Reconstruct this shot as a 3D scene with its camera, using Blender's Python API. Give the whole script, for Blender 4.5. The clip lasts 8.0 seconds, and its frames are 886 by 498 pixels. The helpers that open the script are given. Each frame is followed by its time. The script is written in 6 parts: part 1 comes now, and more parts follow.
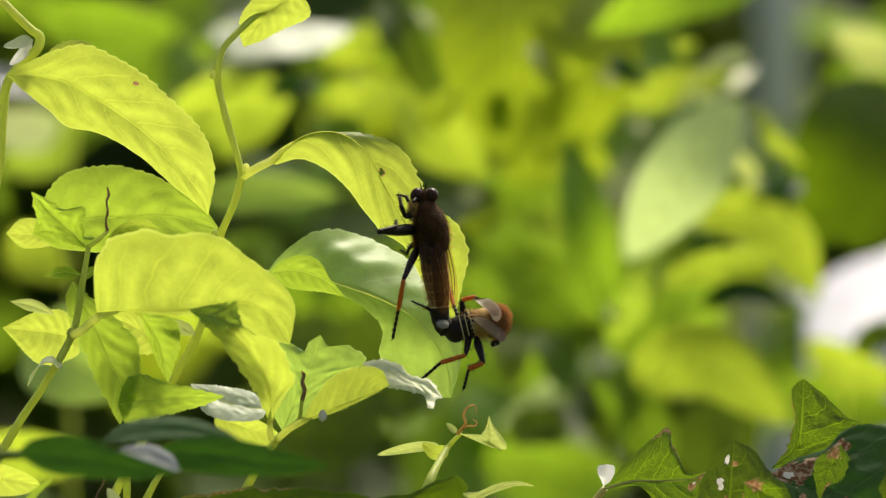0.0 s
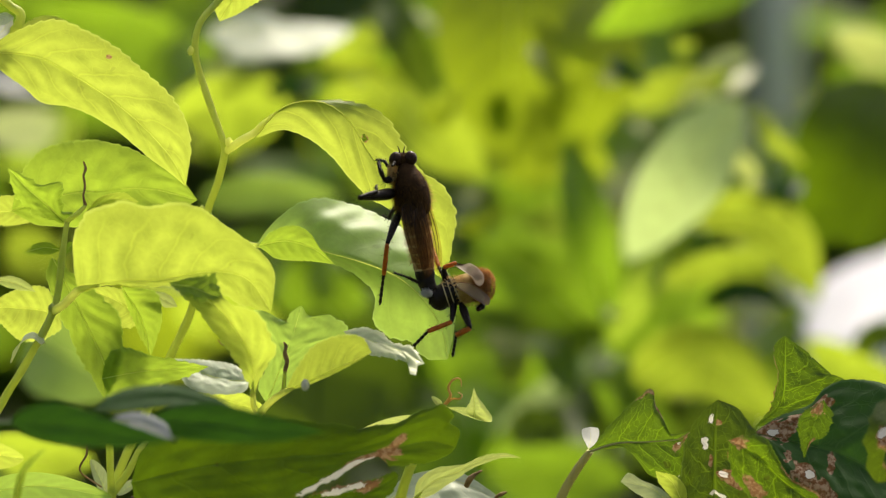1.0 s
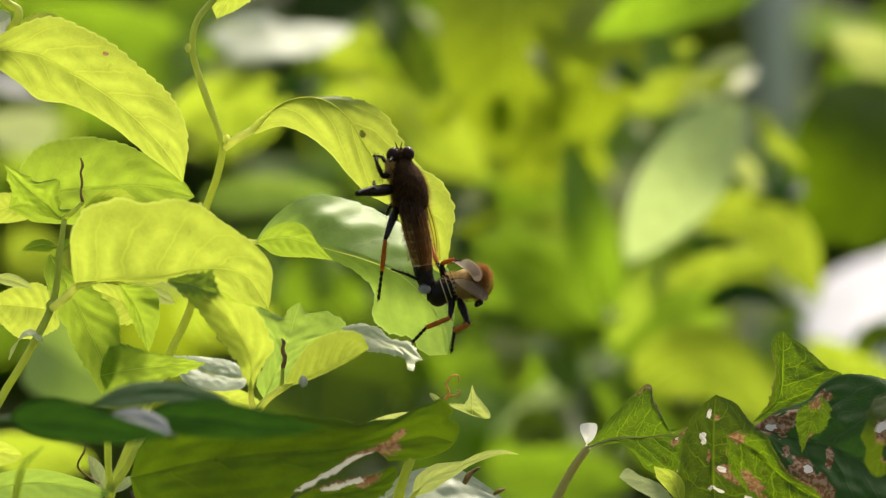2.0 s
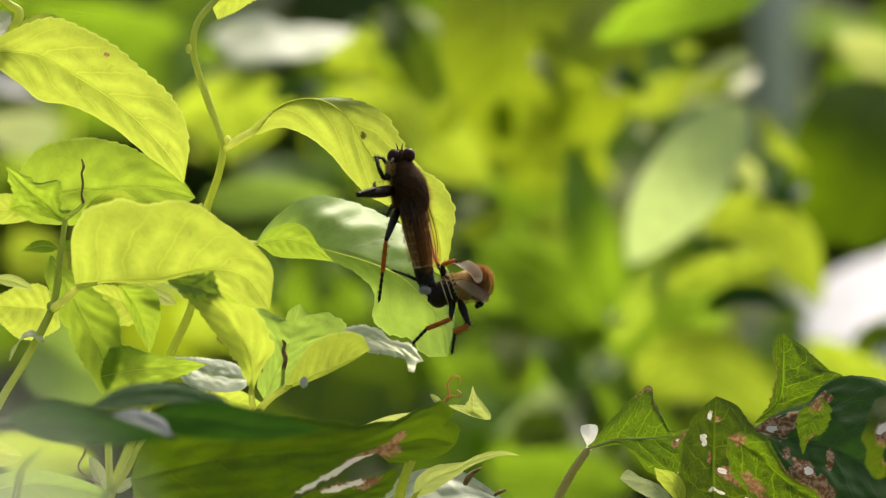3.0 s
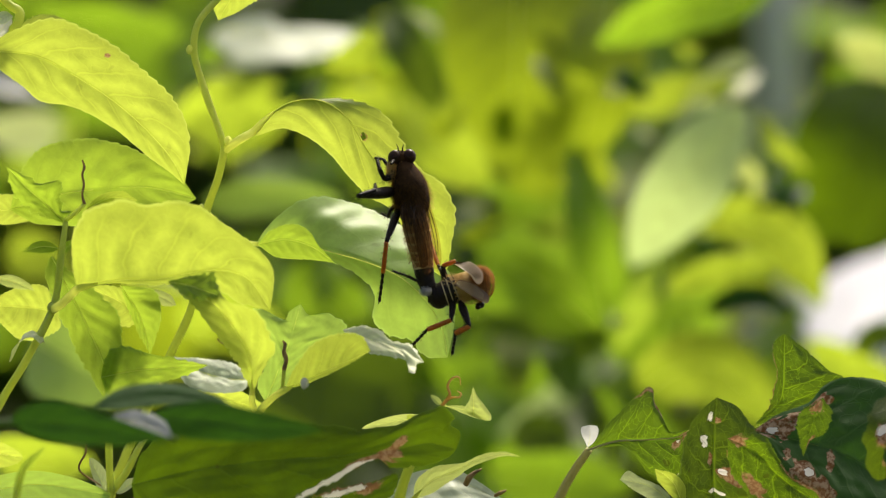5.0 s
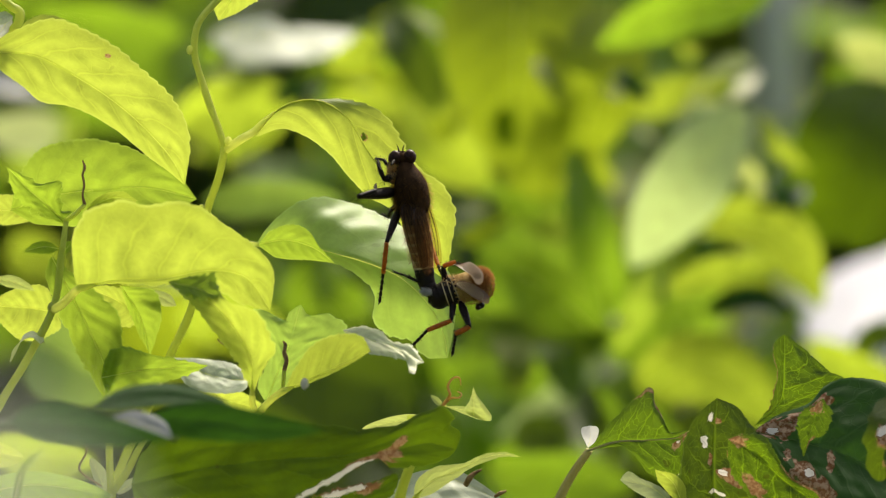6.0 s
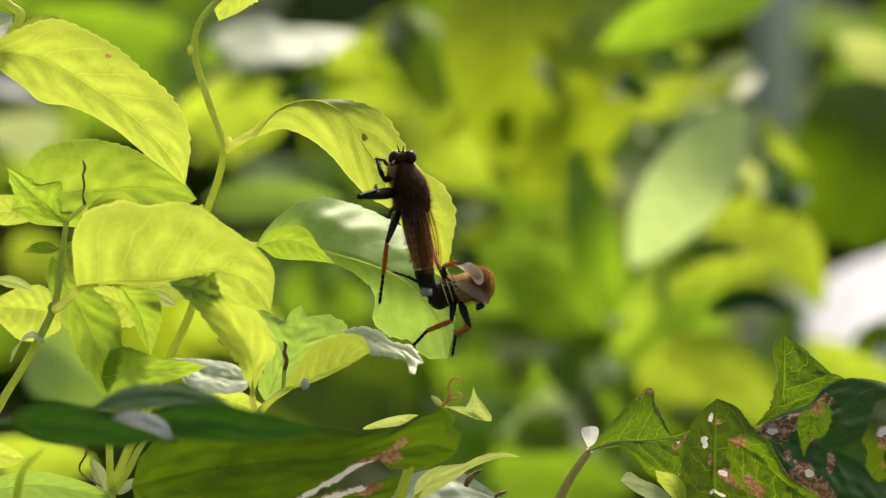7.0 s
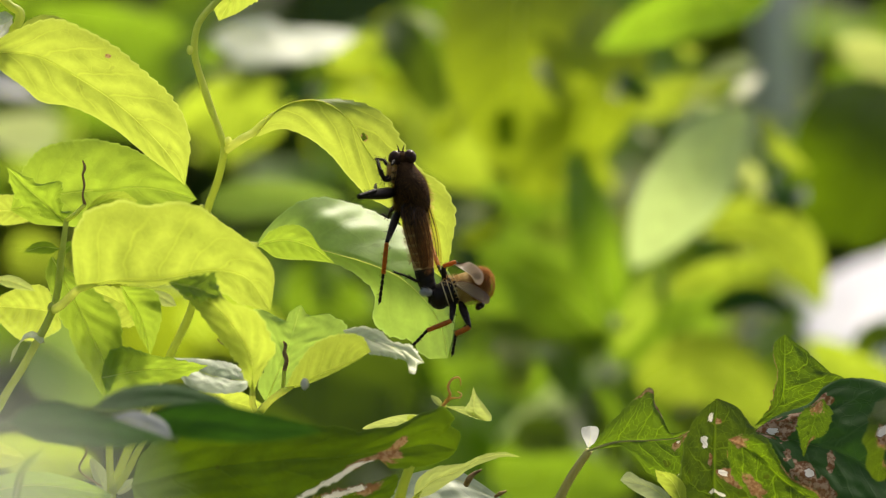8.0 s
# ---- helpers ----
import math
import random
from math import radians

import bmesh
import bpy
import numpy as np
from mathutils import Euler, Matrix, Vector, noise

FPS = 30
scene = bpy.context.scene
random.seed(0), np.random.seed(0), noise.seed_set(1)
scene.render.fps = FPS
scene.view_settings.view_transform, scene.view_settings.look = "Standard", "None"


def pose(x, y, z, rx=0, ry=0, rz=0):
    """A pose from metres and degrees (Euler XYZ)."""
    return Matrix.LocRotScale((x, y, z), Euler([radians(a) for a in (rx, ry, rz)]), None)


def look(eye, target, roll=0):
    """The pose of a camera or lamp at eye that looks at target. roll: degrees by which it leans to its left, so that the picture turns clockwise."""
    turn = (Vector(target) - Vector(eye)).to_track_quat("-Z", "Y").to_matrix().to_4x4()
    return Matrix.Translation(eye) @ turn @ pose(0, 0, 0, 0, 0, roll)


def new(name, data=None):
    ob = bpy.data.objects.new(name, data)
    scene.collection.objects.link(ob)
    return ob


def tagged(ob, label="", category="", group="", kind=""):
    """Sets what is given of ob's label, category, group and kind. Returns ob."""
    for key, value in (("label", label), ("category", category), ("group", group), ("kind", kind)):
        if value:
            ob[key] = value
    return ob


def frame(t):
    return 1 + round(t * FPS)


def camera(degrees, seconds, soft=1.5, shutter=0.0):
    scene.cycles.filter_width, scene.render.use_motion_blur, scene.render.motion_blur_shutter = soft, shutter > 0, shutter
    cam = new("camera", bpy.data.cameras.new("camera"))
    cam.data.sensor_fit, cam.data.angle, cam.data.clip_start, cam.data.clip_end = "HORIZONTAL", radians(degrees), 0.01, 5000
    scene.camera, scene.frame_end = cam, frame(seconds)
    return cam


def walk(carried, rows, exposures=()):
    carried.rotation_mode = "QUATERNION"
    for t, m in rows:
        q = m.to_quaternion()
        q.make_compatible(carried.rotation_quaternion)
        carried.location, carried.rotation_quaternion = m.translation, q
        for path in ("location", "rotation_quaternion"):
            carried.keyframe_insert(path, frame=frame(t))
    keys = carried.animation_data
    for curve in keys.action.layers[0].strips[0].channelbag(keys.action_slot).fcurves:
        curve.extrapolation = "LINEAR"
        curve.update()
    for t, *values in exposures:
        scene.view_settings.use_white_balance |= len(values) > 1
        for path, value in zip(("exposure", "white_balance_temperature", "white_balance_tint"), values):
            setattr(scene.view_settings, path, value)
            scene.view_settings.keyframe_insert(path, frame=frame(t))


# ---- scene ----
# ---- camera: a long lens on a stand, held still ----
EYE, AIM = (0.0, -1.1212, 1.2), (0.0, 0.0, 1.2)
cam = camera(8.0, 8.0, soft=1.2)
walk(cam, [(0.0, look(EYE, AIM)), (8.0, look(EYE, AIM))], exposures=[(0.0, 0.44, 6750, 7), (8.0, 0.44, 6750, 7)])
cam.data.dof.use_dof = True
cam.data.dof.focus_distance = 1.116
cam.data.dof.aperture_fstop = 18.5
cam.data.dof.aperture_blades = 0

# ---- daylight: sun high behind the leaves, open sky ----
world = bpy.data.worlds.new("sky")
scene.world = world
world.use_nodes = True
wn = world.node_tree.nodes
sky = wn.new("ShaderNodeTexSky")
sky.sky_type = "NISHITA"
sky.sun_disc = False
SUN_FROM = Vector((0.26, 0.48, 0.84)).normalized()
sky.sun_elevation = math.asin(SUN_FROM.z)
sky.sun_rotation = math.atan2(SUN_FROM.x, SUN_FROM.y)
sky.air_density, sky.dust_density, sky.ozone_density = 0.7, 7.0, 0.4
world.node_tree.links.new(sky.outputs[0], wn["Background"].inputs[0])
wn["Background"].inputs[1].default_value = 0.15
sun = new("sun", bpy.data.lights.new("sun", "SUN"))
sun.data.energy, sun.data.angle, sun.data.color = 3.0, radians(14), (1.0, 0.93, 0.80)
sun.matrix_world = look(SUN_FROM * 5, (0, 0, 0))


# ---- materials ----
def nodes_of(name):
    m = bpy.data.materials.new(name)
    m.use_nodes = True
    nt = m.node_tree
    for n in list(nt.nodes):
        nt.nodes.remove(n)
    out = nt.nodes.new("ShaderNodeOutputMaterial")
    return m, nt, out


class Net:
    """Short words for wiring a node tree."""

    def __init__(self, nt):
        self.nt = nt

    def plug(self, socket, v):
        if isinstance(v, bpy.types.NodeSocket):
            self.nt.links.new(v, socket)
        else:
            socket.default_value = v

    def math(self, op, a, b=0.0, c=0.0):
        n = self.nt.nodes.new("ShaderNodeMath")
        n.operation = op
        for i, v in enumerate((a, b, c)):
            self.plug(n.inputs[i], v)
        return n.outputs[0]

    def mix(self, fac, a, b, how="MIX"):
        n = self.nt.nodes.new("ShaderNodeMix")
        n.data_type, n.blend_type = "RGBA", how
        self.plug(n.inputs[0], fac)
        self.plug(n.inputs[6], a)
        self.plug(n.inputs[7], b)
        return n.outputs[2]

    def noise(self, vec, scale, detail=3.0, rough=0.55):
        n = self.nt.nodes.new("ShaderNodeTexNoise")
        if vec is not None:
            self.nt.links.new(vec, n.inputs["Vector"])
        n.inputs["Scale"].default_value = scale
        n.inputs["Detail"].default_value = detail
        n.inputs["Roughness"].default_value = rough
        return n.outputs[0]

    def step(self, v, lo, hi):
        n = self.nt.nodes.new("ShaderNodeMapRange")
        n.interpolation_type = "SMOOTHSTEP"
        self.plug(n.inputs[0], v)
        n.inputs[1].default_value, n.inputs[2].default_value = lo, hi
        return n.outputs[0]

    def bump(self, h, strength, dist):
        n = self.nt.nodes.new("ShaderNodeBump")
        n.inputs["Strength"].default_value, n.inputs["Distance"].default_value = strength, dist
        self.plug(n.inputs["Height"], h)
        return n.outputs[0]

    def principled(self, col, rough, normal=None, spec=0.5, metal=0.0, sheen=0.0):
        n = self.nt.nodes.new("ShaderNodeBsdfPrincipled")
        self.plug(n.inputs["Base Color"], col)
        self.plug(n.inputs["Roughness"], rough)
        n.inputs["Specular IOR Level"].default_value = spec
        n.inputs["Metallic"].default_value = metal
        n.inputs["Sheen Weight"].default_value = sheen
        if normal is not None:
            self.plug(n.inputs["Normal"], normal)
        return n.outputs[0]

    def blend(self, fac, a, b):
        n = self.nt.nodes.new("ShaderNodeMixShader")
        self.plug(n.inputs[0], fac)
        self.nt.links.new(a, n.inputs[1])
        self.nt.links.new(b, n.inputs[2])
        return n.outputs[0]


def rgba(c, k=1.0):
    return (c[0] * k, c[1] * k, c[2] * k, 1.0)


def leaf_material(name, face, glow, through_part=0.55, gloss=0.42, spec=0.5, ribs=7, net=0.35, spots=0.15, relief=0.5, vary=0.2, vein_glow=0.85, cells=(15.0, 12.0), vein_mix=0.3, pucker=0.38):
    """A leaf: a waxy face, light that passes through it, side veins, a net of small veins, specks, brown blight near holes."""
    m, nt, out = nodes_of(name)
    k = Net(nt)
    uv = nt.nodes.new("ShaderNodeTexCoord").outputs["UV"]
    sep = nt.nodes.new("ShaderNodeSeparateXYZ")
    nt.links.new(uv, sep.inputs[0])
    u, v = sep.outputs[0], sep.outputs[1]
    side = k.math("ABSOLUTE", k.math("MULTIPLY_ADD", v, 2.0, -1.0))
    wob = k.noise(uv, 5.0, 2.0)
    run = k.math("ADD", k.math("MULTIPLY", k.math("SUBTRACT", u, k.math("MULTIPLY", k.math("POWER", side, 1.3), 0.24)), float(ribs)),
                 k.math("MULTIPLY", wob, 0.55))
    line = k.math("PINGPONG", run, 0.5)
    rib = k.step(line, 0.07, 0.0)
    rib = k.math("MULTIPLY", rib, k.step(side, 1.02, 0.55))
    vor = nt.nodes.new("ShaderNodeTexVoronoi")
    vor.feature = "DISTANCE_TO_EDGE"
    scl = nt.nodes.new("ShaderNodeVectorMath")
    scl.operation = "MULTIPLY"
    nt.links.new(uv, scl.inputs[0])
    scl.inputs[1].default_value = (cells[0], cells[1], 1.0)
    warp = nt.nodes.new("ShaderNodeTexNoise")
    warp.inputs["Scale"].default_value = 9.0
    nt.links.new(uv, warp.inputs["Vector"])
    bend = nt.nodes.new("ShaderNodeVectorMath")
    bend.operation = "MULTIPLY_ADD"
    nt.links.new(warp.outputs["Color"], bend.inputs[0])
    bend.inputs[1].default_value = (1.3, 1.3, 0.0)
    nt.links.new(scl.outputs[0], bend.inputs[2])
    nt.links.new(bend.outputs[0], vor.inputs["Vector"])
    vor.inputs["Scale"].default_value = 1.0
    mesh = k.step(vor.outputs["Distance"], 0.045, 0.0)
    mid = k.step(side, 0.05, 0.01)
    veins = k.math("MAXIMUM", k.math("MULTIPLY", rib, 0.8), k.math("MAXIMUM", k.math("MULTIPLY", mesh, net), mid))
    obj = nt.nodes.new("ShaderNodeTexCoord").outputs["Object"]
    patch = k.noise(obj, 90.0, 3.0)
    fine = k.noise(obj, 900.0, 2.0)
    rnd = nt.nodes.new("ShaderNodeObjectInfo").outputs["Random"]
    tone = k.math("ADD", k.math("MULTIPLY_ADD", patch, 0.5, 0.73), k.math("MULTIPLY_ADD", rnd, vary, -vary / 2))
    tone = k.math("MULTIPLY", tone, k.math("MULTIPLY_ADD", fine, 0.26, 0.87))
    # Shading of the puckers between side veins is painted into the tone.
    swell = k.math("MULTIPLY", k.math("SUBTRACT", k.math("PINGPONG", run, 0.5), 0.25), k.step(side, 1.1, 0.3))
    tone = k.math("MULTIPLY", tone, k.math("ADD", k.math("MULTIPLY_ADD", swell, pucker, 1.0), k.math("MULTIPLY_ADD", k.noise(obj, 260.0, 3.0), 0.24, -0.12)))

    def tinted(c, vein_mix, vein_col):
        base = k.mix(1.0, rgba(c), tone, "MULTIPLY")
        return k.mix(k.math("MULTIPLY", veins, vein_mix), base, rgba(vein_col))

    blight = nt.nodes.new("ShaderNodeAttribute")
    blight.attribute_name = "blight"
    brown = k.step(k.math("ADD", blight.outputs["Fac"], k.math("MULTIPLY_ADD", k.noise(obj, 520.0, 4.0), 1.0, -0.5)), 0.35, 0.6)
    speck = k.math("MULTIPLY", k.step(k.noise(obj, 330.0, 1.0), 0.735, 0.76), spots)
    f_col = tinted(face, vein_mix, (min(1, face[0] * 1.9 + 0.03), min(1, face[1] * 1.7 + 0.04), face[2] * 1.6 + 0.02))
    t_col = tinted(glow, vein_mix, (glow[0] * vein_glow, glow[1] * vein_glow, glow[2]))
    f_col = k.mix(brown, k.mix(speck, f_col, (0.05, 0.03, 0.01, 1)), k.mix(k.step(k.noise(obj, 1300.0, 3.0), 0.4, 0.62), (0.16, 0.055, 0.018, 1), (0.58, 0.42, 0.27, 1)))
    t_col = k.mix(brown, k.mix(speck, t_col, (0.05, 0.03, 0.01, 1)), (0.26, 0.14, 0.06, 1))
    bleach = nt.nodes.new("ShaderNodeAttribute")
    bleach.attribute_name = "bleach"
    white = k.step(bleach.outputs["Fac"], 0.5, 0.62)
    f_col = k.mix(k.step(bleach.outputs["Fac"], 0.2, 0.5), f_col, (0.12, 0.06, 0.03, 1))
    f_col = k.mix(white, f_col, (0.84, 0.79, 0.72, 1))
    t_col = k.mix(white, t_col, (0.80, 0.75, 0.66, 1))
    # Lit leaf edge: a thin highlight is put into the rim colour.
    rim = k.math("MULTIPLY", k.step(side, 0.95, 0.985), 0.6)
    f_col = k.mix(rim, f_col, rgba((min(1, face[0] * 1.6 + 0.05), min(1, face[1] * 1.5 + 0.05), face[2] * 1.6 + 0.03)))
    t_col = k.mix(rim, t_col, rgba((min(1, glow[0] * 1.25), min(1, glow[1] * 1.2), glow[2] * 2.2)))
    h = k.math("ADD", k.math("MULTIPLY", veins, 1.0), k.math("MULTIPLY", patch, 0.9))
    nrm = k.bump(h, relief, 0.0006)
    face_sh = k.principled(f_col, k.math("MULTIPLY_ADD", fine, 0.18, gloss - 0.09), nrm, spec)
    tr = nt.nodes.new("ShaderNodeBsdfTranslucent")
    k.plug(tr.inputs[0], t_col)
    k.plug(tr.inputs[1], nrm)
    nt.links.new(k.blend(through_part, face_sh, tr.outputs[0]), out.inputs[0])
    return m


def plain_material(name, a, b, scale, rough=0.6, spec=0.4, relief=0.3, dist=0.0004, metal=0.0, sheen=0.0, glow=None, thin=0.5):
    """Two tones mixed by noise, with a little relief; glow lets some light through."""
    m, nt, out = nodes_of(name)
    k = Net(nt)
    obj = nt.nodes.new("ShaderNodeTexCoord").outputs["Object"]
    n1, n2 = k.noise(obj, scale, 4.0), k.noise(obj, scale * 6.3, 2.0)
    col = k.mix(k.step(k.math("ADD", k.math("MULTIPLY", n1, 0.7), k.math("MULTIPLY", n2, 0.3)), 0.32, 0.68), rgba(a), rgba(b))
    sh = k.principled(col, k.math("MULTIPLY_ADD", n2, 0.2, rough - 0.1), k.bump(k.math("ADD", n1, n2), relief, dist), spec, metal, sheen)
    if glow:
        tr = nt.nodes.new("ShaderNodeBsdfTranslucent")
        tr.inputs[0].default_value = rgba(glow)
        sh = k.blend(thin, sh, tr.outputs[0])
    nt.links.new(sh, out.inputs[0])
    return m


def wing_material(name, tint, clear=0.45, gloss=0.25):
    m, nt, out = nodes_of(name)
    k = Net(nt)
    obj = nt.nodes.new("ShaderNodeTexCoord").outputs["Object"]
    crinkle = k.noise(obj, 1500.0, 2.0)
    body = k.principled(k.mix(crinkle, rgba(tint, 0.7), rgba(tint, 1.2)), gloss, k.bump(crinkle, 0.3, 0.0002), 0.7)
    tr = nt.nodes.new("ShaderNodeBsdfTransparent")
    tr.inputs[0].default_value = rgba((min(1, tint[0] * 0.8 + 0.62), min(1, tint[1] * 0.8 + 0.55), min(1, tint[2] * 0.8 + 0.47)))
    tl = nt.nodes.new("ShaderNodeBsdfTranslucent")
    tl.inputs[0].default_value = rgba(tint, 1.3)
    nt.links.new(k.blend(clear, k.blend(0.4, body, tl.outputs[0]), tr.outputs[0]), out.inputs[0])
    return m


YOUNG = leaf_material("young_leaf", (0.25, 0.32, 0.07), (0.44, 0.53, 0.058), 0.62, 0.5, 0.35, net=0.30, relief=0.10, vein_mix=0.5, vein_glow=1.22, pucker=0.55)
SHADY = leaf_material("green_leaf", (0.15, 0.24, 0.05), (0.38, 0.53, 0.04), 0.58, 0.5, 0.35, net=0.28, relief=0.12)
WAXY = leaf_material("waxy_leaf", (0.27, 0.41, 0.10), (0.42, 0.61, 0.08), 0.5, 0.48, 0.7, net=0.25, relief=0.05)
# Dark glossy front leaves; behind, this colour also stands in for gap shade.
DARK_OR_GAP = leaf_material("dark_leaf_or_gap", (0.016, 0.052, 0.011), (0.032, 0.095, 0.006), 0.45, 0.5, 0.3, ribs=6, relief=0.2)
CHEWED = leaf_material("chewed_leaf", (0.045, 0.080, 0.018), (0.080, 0.125, 0.006), 0.5, 0.55, 0.3, ribs=6, net=0.6, spots=0.4, relief=0.3, vein_glow=2.8, cells=(18.0, 14.0), vein_mix=0.65)
THIN = leaf_material("thin_netted_leaf", (0.050, 0.085, 0.018), (0.120, 0.20, 0.008), 0.5, 0.55, 0.3, ribs=6, net=0.7, spots=0.4, relief=0.3, vein_glow=2.8, cells=(18.0, 14.0), vein_mix=0.85)
BROAD = leaf_material("broad_leaf", (0.034, 0.075, 0.008), (0.105, 0.175, 0.004), 0.55, 0.55, 0.3, ribs=6, net=0.15, spots=0.4, relief=0.12)
DEEP = leaf_material("deep_green_leaf", (0.034, 0.085, 0.022), (0.05, 0.13, 0.014), 0.35, 0.62, 0.16, ribs=6, net=0.5, spots=0.2, relief=0.2, vein_mix=0.5)
# Pale leaves; the whitish face colour also stands in for glossy sky sheen.
PALE_SHEEN = leaf_material("pale_sheen_leaf", (0.64, 0.69, 0.40), (0.60, 0.69, 0.26), 0.3, 0.5, 0.6, relief=0.04)
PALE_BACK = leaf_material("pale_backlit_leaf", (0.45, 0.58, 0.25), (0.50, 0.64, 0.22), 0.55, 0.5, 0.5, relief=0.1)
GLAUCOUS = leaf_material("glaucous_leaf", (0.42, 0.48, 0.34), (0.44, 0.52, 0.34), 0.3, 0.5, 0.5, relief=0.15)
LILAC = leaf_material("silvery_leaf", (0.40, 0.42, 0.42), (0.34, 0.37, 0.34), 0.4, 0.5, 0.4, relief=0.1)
LIME = leaf_material("lime_leaf", (0.34, 0.42, 0.15), (0.50, 0.58, 0.14), 0.5, 0.5, 0.4, relief=0.1)
BACK_YOUNG = leaf_material("back_young_leaf", (0.20, 0.27, 0.05), (0.365, 0.475, 0.03), 0.6, 0.5, 0.35, relief=0.1, vary=0.5)
BACK_GREEN = leaf_material("back_green_leaf", (0.10, 0.19, 0.022), (0.245, 0.40, 0.018), 0.55, 0.5, 0.35, relief=0.1, vary=0.5)
BACK_OLIVE = leaf_material("back_olive_leaf", (0.15, 0.20, 0.02), (0.30, 0.395, 0.015), 0.55, 0.5, 0.35, relief=0.1, vary=0.3)
# Dark green with shade put into it, for far leaves and gaps between them.
BACK_DARK_OR_GAP = leaf_material("back_dark_leaf_or_gap", (0.062, 0.105, 0.018), (0.125, 0.195, 0.010), 0.4, 0.55, 0.25, relief=0.1, vary=0.5)
STEM = plain_material("green_stem", (0.42, 0.50, 0.11), (0.56, 0.62, 0.19), 160, 0.5, glow=(0.78, 0.85, 0.20), thin=0.5)
RIB = plain_material("pale_midrib", (0.56, 0.62, 0.20), (0.70, 0.75, 0.30), 300, 0.5, glow=(0.92, 0.95, 0.35), thin=0.7)
DRY_BLADE = plain_material("dry_pale_blade", (0.52, 0.55, 0.48), (0.66, 0.69, 0.62), 120, 0.6, glow=(0.50, 0.53, 0.46))
DARK_RIB = plain_material("dark_midrib", (0.06, 0.11, 0.03), (0.12, 0.18, 0.05), 300, 0.5, glow=(0.15, 0.25, 0.03))
BARK = plain_material("brown_bark", (0.10, 0.06, 0.03), (0.22, 0.14, 0.07), 220, 0.8, relief=0.8)
TWIG = plain_material("brown_tendril", (0.14, 0.075, 0.03), (0.42, 0.26, 0.10), 500, 0.7, relief=0.6)
GOLD_TWIG = plain_material("golden_tendril", (0.42, 0.28, 0.09), (0.66, 0.48, 0.18), 500, 0.6, relief=0.5, glow=(0.85, 0.60, 0.20), thin=0.4)
GREY_STEM = plain_material("grey_green_stem", (0.40, 0.39, 0.15), (0.56, 0.52, 0.25), 200, 0.7, 0.2, glow=(0.6, 0.56, 0.2), thin=0.3)
HUSK = plain_material("dry_white_husk", (0.55, 0.55, 0.50), (0.80, 0.80, 0.76), 300, 0.7, glow=(0.7, 0.7, 0.65))
SOIL = plain_material("soil_and_litter", (0.030, 0.034, 0.014), (0.075, 0.10, 0.03), 6, 0.95, relief=1.0, dist=0.02)
STONE = plain_material("pale_stone", (0.50, 0.50, 0.54), (0.70, 0.70, 0.73), 9, 0.8, relief=0.5, dist=0.01)
POST = plain_material("weathered_post", (0.62, 0.62, 0.58), (0.80, 0.80, 0.76), 14, 0.85, relief=0.6, dist=0.004)
CHITIN = plain_material("black_chitin", (0.006, 0.004, 0.003), (0.018, 0.011, 0.007), 900, 0.42, 0.2, sheen=0.0)
BROWN = plain_material("brown_thorax", (0.022, 0.011, 0.005), (0.075, 0.038, 0.014), 700, 0.8, 0.08, relief=0.7, sheen=0.0)
AMBER = plain_material("amber_tibia", (0.38, 0.10, 0.010), (0.62, 0.20, 0.02), 900, 0.4, 0.5, glow=(0.9, 0.32, 0.03), thin=0.35)
RUST = plain_material("rusty_thorax", (0.16, 0.065, 0.018), (0.34, 0.15, 0.04), 800, 0.8, 0.2, relief=0.8, sheen=0.0)
CREAM = plain_material("cream_band", (0.46, 0.37, 0.19), (0.62, 0.52, 0.30), 900, 0.75, 0.2, sheen=0.0)
TAWNY = plain_material("tawny_abdomen", (0.26, 0.15, 0.06), (0.46, 0.29, 0.13), 800, 0.65, 0.3, sheen=0.0)
STRAW = plain_material("straw_abdomen", (0.50, 0.33, 0.10), (0.66, 0.47, 0.18), 700, 0.6, 0.3, glow=(0.6, 0.40, 0.10), thin=0.35)
EYE_BROWN = plain_material("compound_eye", (0.014, 0.007, 0.005), (0.05, 0.022, 0.012), 2500, 0.28, 0.14, relief=0.12, dist=0.0001)
FUR = plain_material("tawny_fur", (0.26, 0.14, 0.035), (0.60, 0.38, 0.12), 600, 0.7, glow=(0.5, 0.34, 0.12))
FUR_DARK = plain_material("chocolate_fur", (0.016, 0.009, 0.004), (0.062, 0.034, 0.012), 600, 0.7, glow=(0.60, 0.36, 0.11))
FUR_RUST = plain_material("rusty_fur", (0.26, 0.12, 0.03), (0.56, 0.32, 0.10), 600, 0.7, glow=(0.75, 0.42, 0.13))
FUR_GOLD = plain_material("golden_fur", (0.66, 0.44, 0.17), (0.86, 0.64, 0.32), 600, 0.7, glow=(0.88, 0.64, 0.30))
FUR_WHITE = plain_material("white_fur", (0.55, 0.55, 0.52), (0.8, 0.8, 0.78), 600, 0.6, glow=(0.7, 0.7, 0.68))
WING = wing_material("smoky_wing", (0.13, 0.065, 0.03), 0.62)
WING_CLEAR = wing_material("amber_wing", (0.40, 0.30, 0.12), 0.82)
# Paler copy of the bronze wing; the tint stands in for sky reflection.
WING_SHEEN = wing_material("sky_sheen_wing", (0.56, 0.43, 0.30), 0.15, 0.4)
WING_BROWN = wing_material("bronze_wing", (0.22, 0.13, 0.07), 0.25, 0.25)

# ---- building words; plain triples are millimetres about the perch ----
PERCH = Vector((0.0, 0.0, 1.2))


def mm(p):
    return Vector(p) * 0.001 + PERCH


